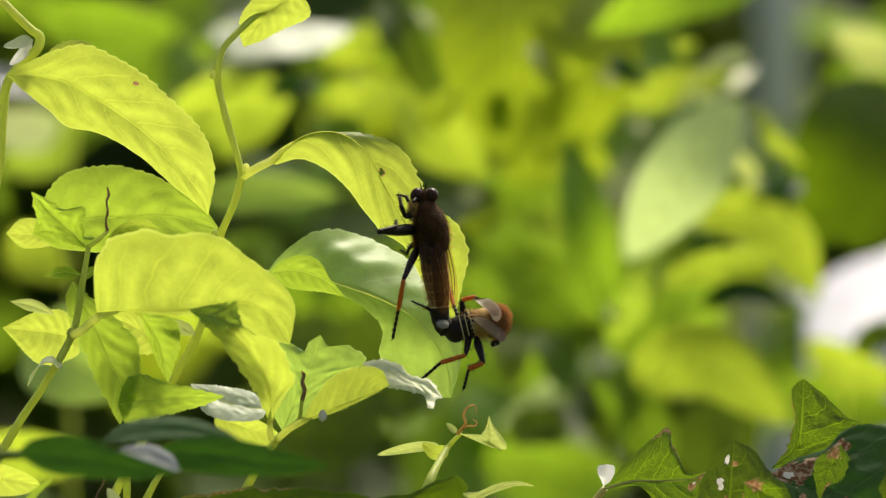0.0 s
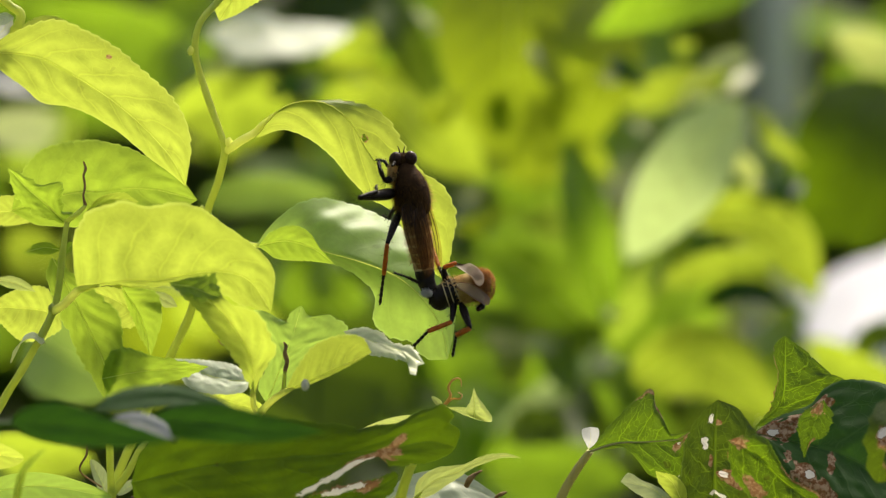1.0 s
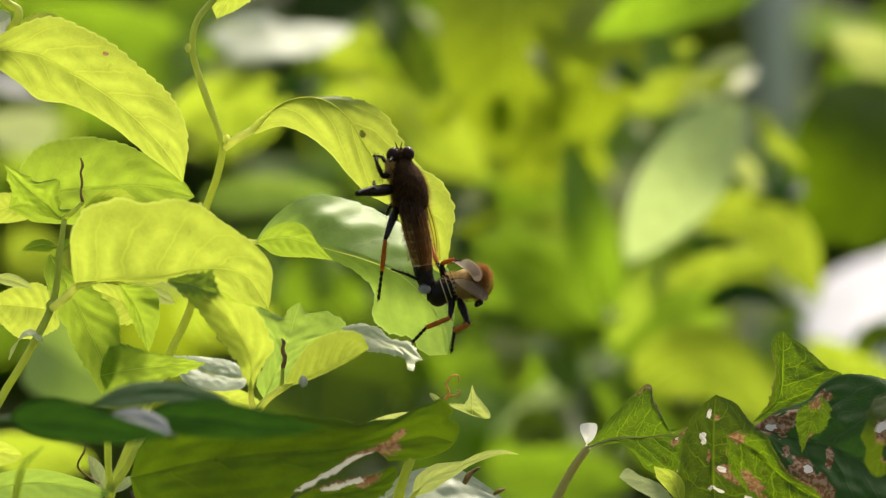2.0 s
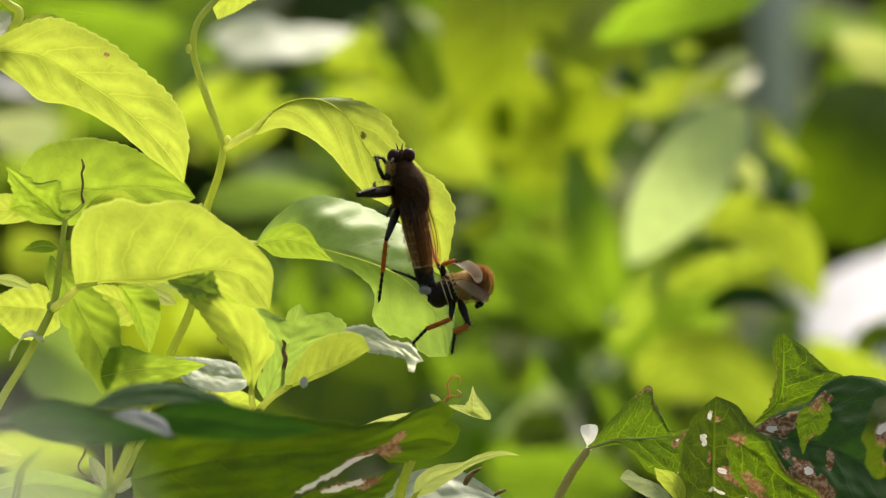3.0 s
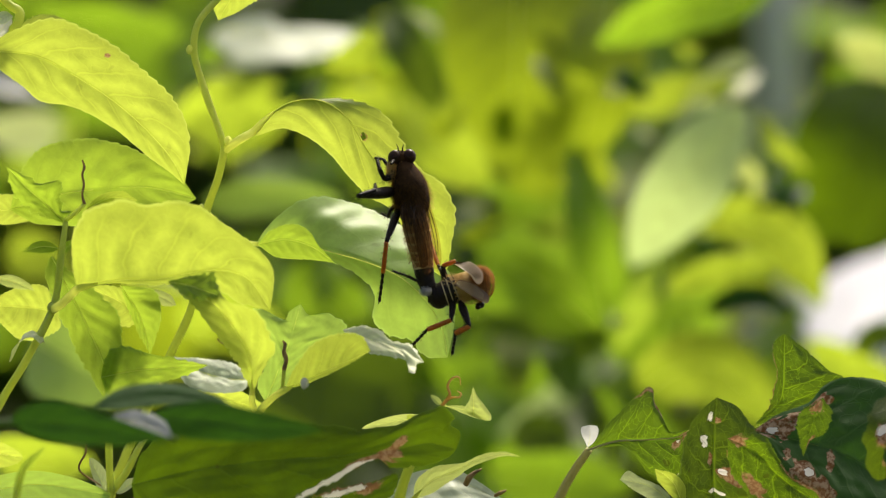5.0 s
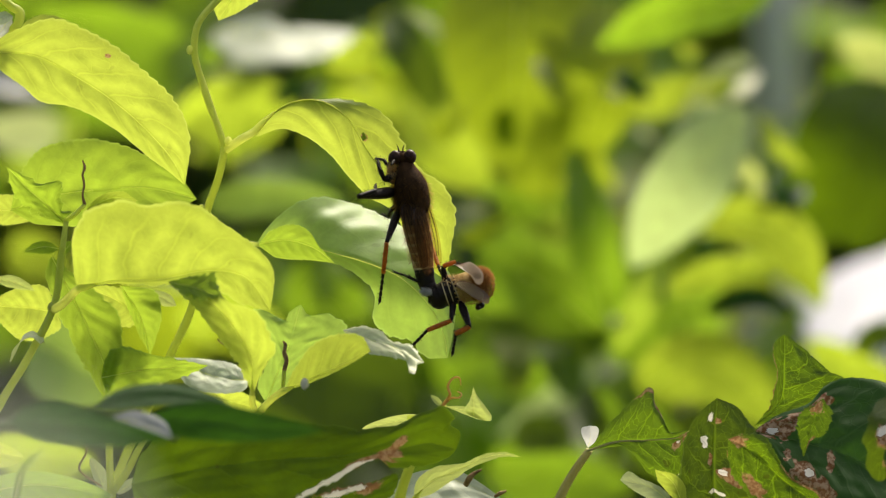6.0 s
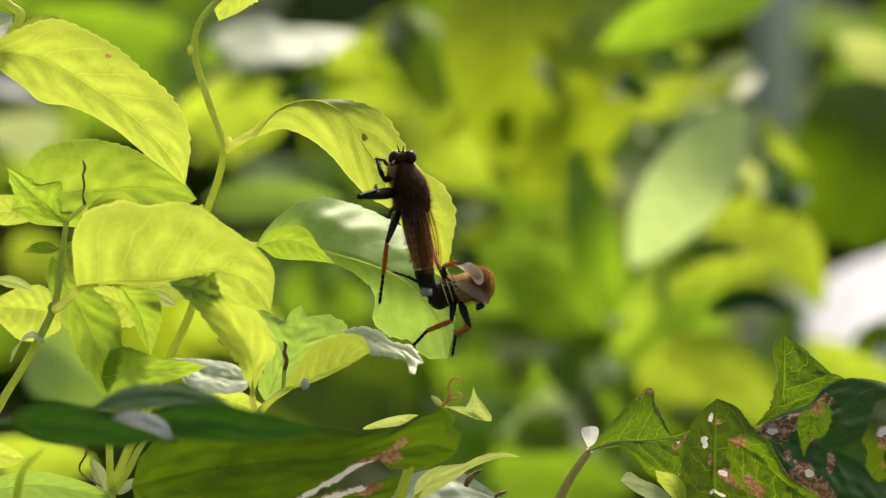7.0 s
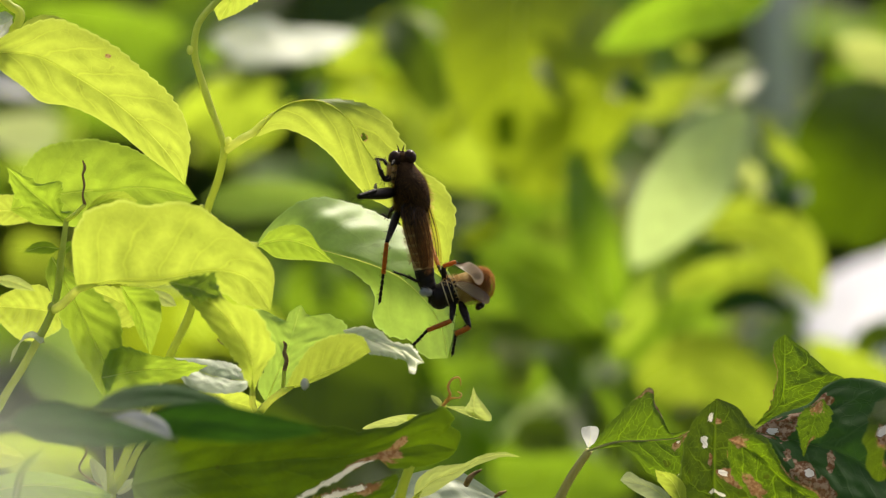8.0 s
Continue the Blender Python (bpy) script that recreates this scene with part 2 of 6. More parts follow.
def thing(name, at, label, category, group="", kind=""):
    ob = new(name)
    ob.location = mm(at)
    return tagged(ob, label, category, group, kind)


def origin(parent):
    """World place of a thing or of a part of one."""
    w = Vector((0, 0, 0))
    while parent is not None:
        w += parent.location
        parent = parent.parent
    return w


def part(name, bm, material, parent, label="", smooth=True, kind=""):
    """Links a bmesh, written in world metres, as one mesh under its parent."""
    me = bpy.data.meshes.new(name)
    o = origin(parent)
    if parent is not None:
        bmesh.ops.translate(bm, verts=bm.verts, vec=-o)
    bm.normal_update()
    bm.to_mesh(me)
    bm.free()
    for p in me.polygons:
        p.use_smooth = smooth
    for mt in (material if isinstance(material, (list, tuple)) else [material]):
        me.materials.append(mt)
    ob = new(name, me)
    ob.parent = parent
    return tagged(ob, label, kind=kind)


def curve_points(pts, n):
    """n+1 points and tangents along a smooth curve through pts; tangents are kept short next to short spans."""
    P = [Vector(p) for p in pts]
    k = len(P) - 1
    M = []
    for i in range(k + 1):
        if i in (0, k):
            M.append(P[min(i + 1, k)] - P[max(i - 1, 0)])
        else:
            d, e = P[i] - P[i - 1], P[i + 1] - P[i]
            M.append((d / d.length + e / e.length).normalized() * min(d.length, e.length))
    out = []
    for i in range(n + 1):
        f = i / n * k
        s = min(int(f), k - 1)
        t = f - s
        a, c, ma, mc = P[s], P[s + 1], M[s], M[s + 1]
        p = a * (2 * t ** 3 - 3 * t * t + 1) + ma * (t ** 3 - 2 * t * t + t) + c * (3 * t * t - 2 * t ** 3) + mc * (t ** 3 - t * t)
        q = a * (6 * t * t - 6 * t) + ma * (3 * t * t - 4 * t + 1) + c * (6 * t - 6 * t * t) + mc * (3 * t * t - 2 * t)
        out.append((p, q.normalized()))
    return out


def tube(bm, pts, radii, n=24, sides=8, wob=0.0, mat=0):
    """A tapered round stem through world points; radii in metres are spread along it."""
    ring0 = None
    up = Vector((0.31, 0.77, 0.55))
    for i, (p, t) in enumerate(curve_points(pts, n)):
        f = i / n * (len(radii) - 1)
        j = min(int(f), len(radii) - 2)
        r = radii[j] + (radii[j + 1] - radii[j]) * (f - j)
        if wob:
            r *= 1 + wob * noise.noise(p * 180)
        a = (up - t * up.dot(t)).normalized()
        up = a
        b = t.cross(a)
        ring = [bm.verts.new(p + (a * math.cos(k * math.tau / sides) + b * math.sin(k * math.tau / sides)) * r) for k in range(sides)]
        if ring0:
            for k in range(sides):
                f = bm.faces.new((ring0[k], ring0[(k + 1) % sides], ring[(k + 1) % sides], ring[k]))
                f.material_index = mat
        else:
            bm.faces.new(ring[::-1]).material_index = mat
        ring0 = ring
    bm.faces.new(ring0).material_index = mat


def stem(name, parent, pts, r, material=None, label="", n=40, wob=0.15):
    """A stem part; pts in millimetres, r a list of radii in millimetres."""
    bm = bmesh.new()
    tube(bm, [mm(p) for p in pts], [x * 0.001 for x in r], n, 10, wob)
    return part(name, bm, material or STEM, parent, label)


def bud(parent, at, r, material=None):
    bm = bmesh.new()
    bmesh.ops.create_icosphere(bm, subdivisions=2, radius=r * 0.001, matrix=Matrix.Translation(mm(at)) @ Matrix.Diagonal((1, 1, 1.4, 1)))
    for v in bm.verts:
        v.co += v.normal * noise.noise(v.co * 900) * r * 0.0002
    return part("bud", bm, material or STEM, parent)


def leaf_blade(bm, spine, width, facing, lift=(10, 10), curl=(0, 0), peak=0.4, point=1.0, round_base=0.6, teeth=0.035, tooth_n=26, wave=0.5, twist=0.0,
               holes=(), blots=(), bleach=(), ragged=0.0, nu=110, nv=12, seed=0.0, scale=0.001):
    """A blade swept along its spine. Right and left halves rise by lift towards the facing side and roll by curl;
    the outline swells at peak, ends in a point and has small rounded teeth; holes are (u, v, ru, rv), eaten out with an uneven brown rim."""
    uvl = bm.loops.layers.uv.new("UVMap")
    bl = bm.verts.layers.float.new("blight")
    wl = bm.verts.layers.float.new("bleach")
    pts = curve_points(spine, nu)
    peaks = peak if isinstance(peak, tuple) else (peak, peak)
    rows = []
    N0 = Vector(facing).normalized()
    length = sum((pts[i + 1][0] - pts[i][0]).length for i in range(nu))
    for i, (p, t) in enumerate(pts):
        u = i / nu
        N = (N0 - t * N0.dot(t)).normalized()
        N = Matrix.Rotation(radians(twist * u), 3, t) @ N
        S = t.cross(N)
        shapes = []
        for pk in peaks:
            a = pk / (1 - pk) * point
            top = pk ** (round_base * a) * (1 - pk) ** (round_base * point)
            shapes.append(max(u, 1e-4) ** (round_base * a) * max(1 - u, 0.0) ** (round_base * point) / top)
        row = []
        for j in range(-nv, nv + 1):
            v = j / nv
            h = 0 if v > 0 else 1
            w = width[h] * shapes[h]
            e = abs(v)
            edge = 1 + teeth * (abs(math.sin(math.pi * tooth_n * u + h)) - 0.5) * e ** 3 + ragged * noise.noise(Vector((u * 9, h * 5 + seed, seed * 3))) * e ** 2
            ang = radians(lift[h] + curl[h] * e)
            r = w * e * edge
            q = p + (S * math.cos(ang) * (1 if v > 0 else -1) + N * math.sin(ang)) * r
            q += N * wave * 0.08 * w * (noise.noise(Vector((u * 4 + seed, v * 2.2, seed))) + 0.5 * math.sin(math.tau * (7 * (u - 0.22 * e ** 1.3)) + h) * e * (1 - e) * 0.35)
            vt = bm.verts.new(q * scale + (PERCH if scale == 0.001 else Vector((0, 0, 0))))
            b = 0.0
            for hu, hv, ru, rv in holes:
                d = math.hypot((u - hu) / ru, (v - hv) / rv)
                d += 0.35 * noise.noise(Vector((u * 30 + seed, v * 14, hu * 9)))
                b = max(b, 2.0 - d)
            s = b - 0.42
            for hu, hv, ru, rv in blots:
                d = math.hypot((u - hu) / ru, (v - hv) / rv) + 0.8 * noise.noise(Vector((u * 24 + seed, v * 11, hu * 7)))
                s = max(s, 1.6 - d)
            vt[bl] = min(max(s, 0), 1)
            s = 0.0
            for hu, hv, ru, rv in bleach:
                d = math.hypot((u - hu) / ru, (v - hv) / rv) + 0.7 * noise.noise(Vector((u * 40 + seed, v * 18, hu * 5)))
                s = max(s, 1.6 - d)
            vt[wl] = min(max(s, 0), 1)
            row.append((vt, u, v, b))
        rows.append(row)
    for i in range(nu):
        for j in range(2 * nv):
            q = (rows[i][j], rows[i + 1][j], rows[i + 1][j + 1], rows[i][j + 1])
            if sum(c[3] for c in q) / 4 > 1.0:
                continue
            f = bm.faces.new([c[0] for c in q])
            for lp, c in zip(f.loops, q):
                lp[uvl].uv = (c[1], c[2] * 0.5 + 0.5)
    loose = [v for v in bm.verts if not v.link_faces]
    bmesh.ops.delete(bm, geom=loose, context="VERTS")
    return pts


def leaf(parent, material, spine, width, facing, stalk=(), rib=0.45, label="", rib_mat=None, stalk_r=0.0, **kw):
    """A leaf part with its midrib and stalk as a part of its own."""
    bm = bmesh.new()
    kw.setdefault("seed", float(len(bpy.data.objects) % 97) * 1.37)
    pts = leaf_blade(bm, spine, width, facing, **kw)
    ob = part("leaf", bm, material, parent, label)
    bm = bmesh.new()
    N0 = Vector(facing).normalized()
    line = [mm(p + N0 * 0.08 * rib) for p, t in pts[1:-2:6]]
    if stalk:
        tube(bm, [mm(p) for p in stalk] + line[:3], [s * (stalk_r or rib * 1.5) for s in (0.00105, 0.001, 0.0008, 0.0003)], 24, 9)
    tube(bm, line, [rib * 0.00024, rib * 0.00018, rib * 0.00007], 30, 7)
    part("midrib", bm, rib_mat or (DARK_RIB if material in (DARK_OR_GAP, DEEP, CHEWED, THIN, BROAD, BACK_DARK_OR_GAP) else RIB), ob)
    return ob


def even(pts, n):
    """n+1 evenly spaced points along a smooth curve through pts."""
    fine = [p for p, t in curve_points(pts, 240)]
    run = [0.0]
    for a, b in zip(fine, fine[1:]):
        run.append(run[-1] + (b - a).length)
    out, j = [], 0
    for i in range(n + 1):
        want = run[-1] * i / n
        while j < len(run) - 2 and run[j + 1] < want:
            j += 1
        f = (want - run[j]) / max(run[j + 1] - run[j], 1e-9)
        out.append(fine[j].lerp(fine[j + 1], min(max(f, 0), 1)))
    return out


def loft_leaf(parent, material, rim_a, spine, rim_b, bulge=(0.08, 0.08), tooth=0.25, tooth_n=20, torn=0.0, wave=0.05, holes=(), blots=(), bleach=(),
              nu=130, nv=12, rib=0.3, rib_mat=None, stalk=(), stalk_r=0.5, label="", seed=None, pucker=0.016):
    """A leaf spanned between its midrib and its two rims, which meet it at the base and the tip. Both halves swell by bulge towards the viewer's side;
    the rim has forward-leaning rounded teeth (millimetres) and may be torn; the blade is puckered between its side veins."""
    seed = float(len(bpy.data.objects) % 97) * 1.37 if seed is None else seed
    teeth = tooth if isinstance(tooth, tuple) else (tooth, tooth)
    S = even(spine, nu)
    R = [even([spine[0], *rim_a, spine[-1]], nu), even([spine[0], *rim_b, spine[-1]], nu)]
    bm = bmesh.new()
    uvl = bm.loops.layers.uv.new("UVMap")
    bl = bm.verts.layers.float.new("blight")
    wl = bm.verts.layers.float.new("bleach")
    rows = []
    for i in range(nu + 1):
        u = i / nu
        t = (S[min(i + 1, nu)] - S[max(i - 1, 0)]).normalized()
        across = R[0][i] - R[1][i]
        N = t.cross(across)
        N = N.normalized() if N.length > 1e-6 else Vector((0, -1, 0))
        if N.y > 0:
            N = -N
        ends = min(1.0, 6 * u, 6 * (1 - u))
        row = []
        for j in range(-nv, nv + 1):
            v = j / nv
            h, e = (0 if v > 0 else 1), abs(v)
            arm = R[h][i] - S[i]
            w = arm.length
            q = S[i] + arm * e
            if w > 1e-5:
                out = arm / w
                ph = (u * tooth_n + 0.35 * noise.noise(Vector((u * 7, h * 3 + seed, 1.5)))) % 1.0
                nick = ph ** 0.8 if ph < 0.84 else (1 - ph) / 0.16
                size = 0.6 + 0.6 * noise.noise(Vector((u * 11, h * 4.1, seed)))
                q += out * ((nick - 0.5) * teeth[h] * 2.0 * size + (torn + 0.12) * (noise.noise(Vector((u * 16, h * 5 + seed, seed * 3))) + 0.7 * noise.noise(Vector((u * 47, h * 5 + seed, seed))))) * e ** 4 * ends
                q += N * (bulge[h] * w * math.sin(math.pi * e * 0.85) + wave * w * ends * (noise.noise(Vector((u * 5 + seed, v * 2.4, seed))) + 0.5 * noise.noise(Vector((u * 13 + seed, v * 5, seed)))))
                q += N * pucker * w * math.sin(math.tau * 7 * (u - 0.24 * e ** 1.3)) * e * (1 - e) * 4
            vt = bm.verts.new(mm(q))
            b = 0.0
            for hu, hv, ru, rv in holes:
                b = max(b, 2.0 - math.hypot((u - hu) / ru, (v - hv) / rv) - 0.35 * noise.noise(Vector((u * 30 + seed, v * 14, hu * 9))))
            s = b - 0.42
            for hu, hv, ru, rv in blots:
                s = max(s, 1.6 - math.hypot((u - hu) / ru, (v - hv) / rv) - 0.8 * noise.noise(Vector((u * 24 + seed, v * 11, hu * 7))))
            vt[bl] = min(max(s, 0), 1)
            s = 0.0
            for hu, hv, ru, rv in bleach:
                s = max(s, 1.6 - math.hypot((u - hu) / ru, (v - hv) / rv) - 0.7 * noise.noise(Vector((u * 40 + seed, v * 18, hu * 5))))
            vt[wl] = min(max(s, 0), 1)
            row.append((vt, u, v, b))
        rows.append(row)
    for i in range(nu):
        for j in range(2 * nv):
            q = (rows[i][j], rows[i + 1][j], rows[i + 1][j + 1], rows[i][j + 1])
            if sum(c[3] for c in q) / 4 > 1.0:
                continue
            f = bm.faces.new([c[0] for c in q])
            for lp, c in zip(f.loops, q):
                lp[uvl].uv = (c[1], c[2] * 0.5 + 0.5)
    bmesh.ops.delete(bm, geom=[v for v in bm.verts if not v.link_faces], context="VERTS")
    ob = part("leaf", bm, material, parent, label)
    bm = bmesh.new()
    line = [mm(p + Vector((0, -0.04 - 0.1 * rib, 0))) for p in S[1:-2:6]]
    if stalk:
        tube(bm, [mm(p) for p in stalk] + line[:3], [s * stalk_r for s in (0.00105, 0.001, 0.0008, 0.0003)], 24, 9)
    tube(bm, line, [rib * 0.00024, rib * 0.00018, rib * 0.00007], 30, 7)
    part("midrib", bm, rib_mat or (DARK_RIB if material in (DARK_OR_GAP, DEEP, CHEWED, THIN, BROAD, BACK_DARK_OR_GAP) else RIB), ob)
    return ob


# ---- ground and far planting ----
bm = bmesh.new()
bmesh.ops.create_grid(bm, x_segments=60, y_segments=60, size=300.0)
for v in bm.verts:
    v.co.z += 0.25 * noise.noise(v.co * 0.03) - 0.02
    if v.co.length < 15:
        v.co.z *= 0.2
ground = part("ground", bm, SOIL, None)
tagged(ground, "dark mossy soil with low green growth under shrubs", "ground", kind="structure")


def scatter_leaves(parent, rng, count, box, size, mats, name="leaf", facing=None):
    """Leaves of a shrub seen out of focus: a few shared blade meshes, each leaf an object."""
    kinds = []
    for s in range(5):
        b = bmesh.new()
        L = 1.0
        bend = rng.uniform(0.05, 0.3)
        leaf_blade(b, [(0, 0, 0), (0.33, 0, bend * 0.6), (0.7, 0, bend * 0.5), (1.0, 0, -bend * 0.7)], (rng.uniform(0.26, 0.36), rng.uniform(0.26, 0.36)),
                   (0, 0, 1), lift=(rng.uniform(5, 25), rng.uniform(5, 25)), peak=rng.uniform(0.36, 0.46), nu=14, nv=4, teeth=0, seed=s * 3.1, scale=1.0)
        me = bpy.data.meshes.new("blade")
        b.to_mesh(me)
        b.free()
        for p in me.polygons:
            p.use_smooth = True
        me.materials.append(mats[s % len(mats)])
        kinds.append(me)
    for i in range(count):
        ob = new(name, kinds[rng.randrange(5)])
        ob.parent = parent
        at = Vector([rng.uniform(a, b) for a, b in box])
        L = rng.uniform(*size)
        turn = Euler((rng.gauss(0, 0.5), rng.gauss(0.55, 0.45), rng.uniform(0, math.tau))).to_matrix().to_4x4()
        ob.matrix_basis = Matrix.Translation(at) @ turn @ Matrix.Diagonal((L, L, L, 1))


rng = random.Random(5)


def hedge(name, at, label, count, box, size, mats):
    """A loose hedge: branches from the ground and leaves round them."""
    root = new(name)
    root.location = at
    tagged(root, label, "hedge")
    for i in range(7):
        b = bmesh.new()
        x = rng.uniform(*box[0])
        y = rng.uniform(*box[1])
        top = rng.uniform(0.6, 0.95) * box[2][1]
        pts = [Vector(at) + Vector((x * 0.8, y, -at[2])), Vector(at) + Vector((x * 0.9, y, -at[2] * 0.5)), Vector(at) + Vector((x, y * 0.9, top * 0.5)), Vector(at) + Vector((x * 1.1, y, top))]
        tube(b, pts, [0.007, 0.0025, 0.0011, 0.0005], 20, 7, 0.2)
        part("branch", b, DARK_RIB, root)
    scatter_leaves(root, rng, count, box, size, mats)
    return root


far_hedge = hedge("hedge", (0.0, 2.6, 1.1), "tall dense hedge of shaded dark green leaves", 1500, ((-0.95, 0.95), (-0.2, 0.5), (-0.6, 0.6)), (0.10, 0.19), [BACK_DARK_OR_GAP, BACK_DARK_OR_GAP, BACK_GREEN, BACK_DARK_OR_GAP, BACK_DARK_OR_GAP])
mid_hedge = hedge("hedge", (0.0, 1.35, 1.1), "loose hedge of sunlit green leaves", 240, ((-0.32, 0.32), (-0.35, 0.35), (-0.35, 0.4)), (0.05, 0.10), [BACK_OLIVE, BACK_GREEN, BACK_GREEN, BACK_DARK_OR_GAP, BACK_GREEN])

# ---- shrub behind, out of focus: large leaves ----
def back_leaf(parent, material, a, m, b, w, facing, lift=(12, 12), **kw):
    kw.setdefault("nu", 24)
    kw.setdefault("nv", 6)
    kw.setdefault("peak", 0.42)
    return leaf(parent, material, [a, m, b], (w, w), facing, rib=0.8, lift=lift, teeth=0.0, round_base=0.75, point=1.15, **kw)


G_BACK = "young shrub shoots behind the flies"
shoot_top = thing("shrub_shoot", (16, 430, 69.3), "leafy shrub shoot with broad olive-green sunlit leaves", "shrub", G_BACK)
stem("stem", shoot_top, [(16, 430, 69.3), (34.5, 450, 25.4), (39.2, 470, -16.9), (38, 480, -94.1), (37, 500, -1743.7)], [0.25, 0.22, 0.2, 0.2, 1.2], DARK_RIB)
back_leaf(shoot_top, BACK_OLIVE, (29.1, 500, 72.4), (31, 490, 46.1), (26.9, 500, 17.5), 10.7, (0, -0.9, -0.42))
back_leaf(shoot_top, BACK_OLIVE, (19.8, 450, 78.6), (17.5, 440, 48.9), (18.4, 450, 18.4), 19.1, (0, -0.9, -0.42))
back_leaf(shoot_top, BACK_YOUNG, (-9.9, 480, 38), (-0.6, 470, 27.1), (12.3, 480, 15.9), 8.9, (0, -0.9, -0.42))
back_leaf(shoot_top, BACK_OLIVE, (41.2, 440, 62.8), (37.5, 430, 41.6), (30.1, 440, 18.2), 10.9, (0, -0.9, -0.42))
back_leaf(shoot_top, BACK_GREEN, (78.9, 415, 63.2), (56.6, 405, 59.3), (36.4, 415, 50.1), 7.1, (0, -0.95, -0.2))
back_leaf(shoot_top, BACK_YOUNG, (-29.8, 560, 36.1), (-20, 550, 38.9), (-8.1, 560, 36.9), 6.3, (0, -0.9, -0.42))
back_leaf(shoot_top, BACK_GREEN, (11.4, 560, 16.6), (24.7, 550, 11.3), (39.9, 560, 7.6), 7.8, (0, -0.9, -0.42))
back_leaf(shoot_top, BACK_OLIVE, (9.8, 540, 30.5), (21.5, 530, 23), (33.5, 540, 16.4), 8.6, (0, -0.9, -0.42))
back_leaf(shoot_top, BACK_OLIVE, (26.4, 560, 28.6), (35.2, 550, 25.5), (45.9, 560, 16.6), 5.1, (0, -0.9, -0.42))
back_leaf(shoot_top, BACK_OLIVE, (49.1, 470, 52.7), (44.6, 460, 45.3), (42.7, 470, 35.6), 4.0, (0, -0.95, -0.2))
# Dark leaf filling a gap of the shoot; its colour stands in for shade.
back_leaf(shoot_top, BACK_DARK_OR_GAP, (-14, 440, 60), (-8.4, 430, 48.6), (-2.2, 440, 33.6), 5.5, (0, -0.97, 0.1))
# Near-black leaves put where only the shade of gaps shows.
back_leaf(shoot_top, DARK_OR_GAP, (41.8, 420, 44.4), (45.2, 410, 41.1), (50.3, 420, 37.9), 2.5, (0, -0.97, 0.1))
back_leaf(shoot_top, DARK_OR_GAP, (2.9, 425, 0.8), (7, 415, 0.1), (12.5, 425, 2.2), 2.3, (0, -0.97, 0.1))

shoot_star = thing("shrub_shoot", (43.6, 650, -22), "leafy shrub shoot with a star of mid-green leaves", "shrub", G_BACK)
stem("stem", shoot_star, [(43.6, 650, -22), (45.4, 660, -57), (47.3, 670, -121.3), (47.8, 690, -1948)], [0.25, 0.2, 0.2, 1.2], DARK_RIB)
back_leaf(shoot_star, BACK_GREEN, (38.8, 400, -22.3), (23, 390, -8), (6.9, 400, 1.5), 8.1, (0, -0.85, -0.5))
back_leaf(shoot_star, BACK_YOUNG, (30.1, 440, -14.5), (20.2, 430, -6.8), (10.6, 440, -0.6), 3.6, (0, -0.9, -0.42))
back_leaf(shoot_star, BACK_GREEN, (40.7, 420, -19.1), (35.6, 410, 4.2), (30.8, 420, 26.3), 6.6, (0.15, -1, 0))
back_leaf(shoot_star, BACK_GREEN, (44, 440, -27.7), (46.5, 430, -12.3), (52.4, 440, 2.9), 7.8, (0, -0.9, -0.42))
back_leaf(shoot_star, SHADY, (41.1, 410, -24.4), (49.7, 400, -8), (55.4, 410, -1.2), 4.1, (0, -0.9, -0.42))
back_leaf(shoot_star, BACK_DARK_OR_GAP, (38.2, 430, -24.8), (24.2, 420, -20.5), (6.4, 430, -16.5), 5.5, (0, -0.95, -0.2))
back_leaf(shoot_star, BACK_GREEN, (35.9, 450, -13.9), (24.5, 440, -14.5), (12.1, 450, -8.3), 3.6, (0, -0.95, -0.2))
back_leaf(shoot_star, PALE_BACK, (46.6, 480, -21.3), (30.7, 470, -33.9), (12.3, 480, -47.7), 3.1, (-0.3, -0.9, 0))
back_leaf(shoot_star, BACK_GREEN, (44.2, 500, -25.9), (28.2, 490, -30), (9.5, 500, -36), 6.4, (0, -0.95, -0.2))
back_leaf(shoot_star, BACK_YOUNG, (47.6, 420, -34.2), (63.6, 410, -27.2), (84.7, 420, -43.8), 10.4, (0, -0.9, -0.42))
back_leaf(shoot_star, BACK_GREEN, (47.7, 520, -29.1), (54.7, 510, -18.8), (69.7, 520, -14.5), 6.4, (0, -0.9, -0.42))
back_leaf(shoot_star, BACK_GREEN, (41.7, 460, -30.9), (48.5, 450, -41.9), (57.3, 460, -57.7), 8.2, (0, -0.95, -0.2))
back_leaf(shoot_star, BACK_DARK_OR_GAP, (32.9, 440, -34.7), (38.2, 430, -41.4), (41.2, 440, -51.4), 4.7, (0, -0.97, 0.1))
back_leaf(shoot_star, BACK_GREEN, (11.4, 560, -58.3), (29.2, 550, -59.5), (50.4, 560, -62.8), 10.5, (0, -0.95, -0.2))
back_leaf(shoot_star, BACK_GREEN, (-12.6, 560, -35.8), (-0.6, 550, -34.1), (17.4, 560, -29.8), 6.9, (0, -0.95, -0.2))
back_leaf(shoot_star, BACK_GREEN, (2.6, 690, -11.1), (26.7, 680, -25.5), (52.7, 690, -41.8), 17.8, (0, -0.95, -0.2))
back_leaf(shoot_star, BACK_GREEN, (13.9, 690, 19.5), (33.1, 680, 3.4), (51, 690, -14.4), 15.3, (0, -0.9, -0.42))
back_leaf(shoot_star, BACK_GREEN, (59.5, 700, 5), (67.2, 690, -9.5), (77.3, 700, -27.5), 13.8, (0, -0.95, -0.2))
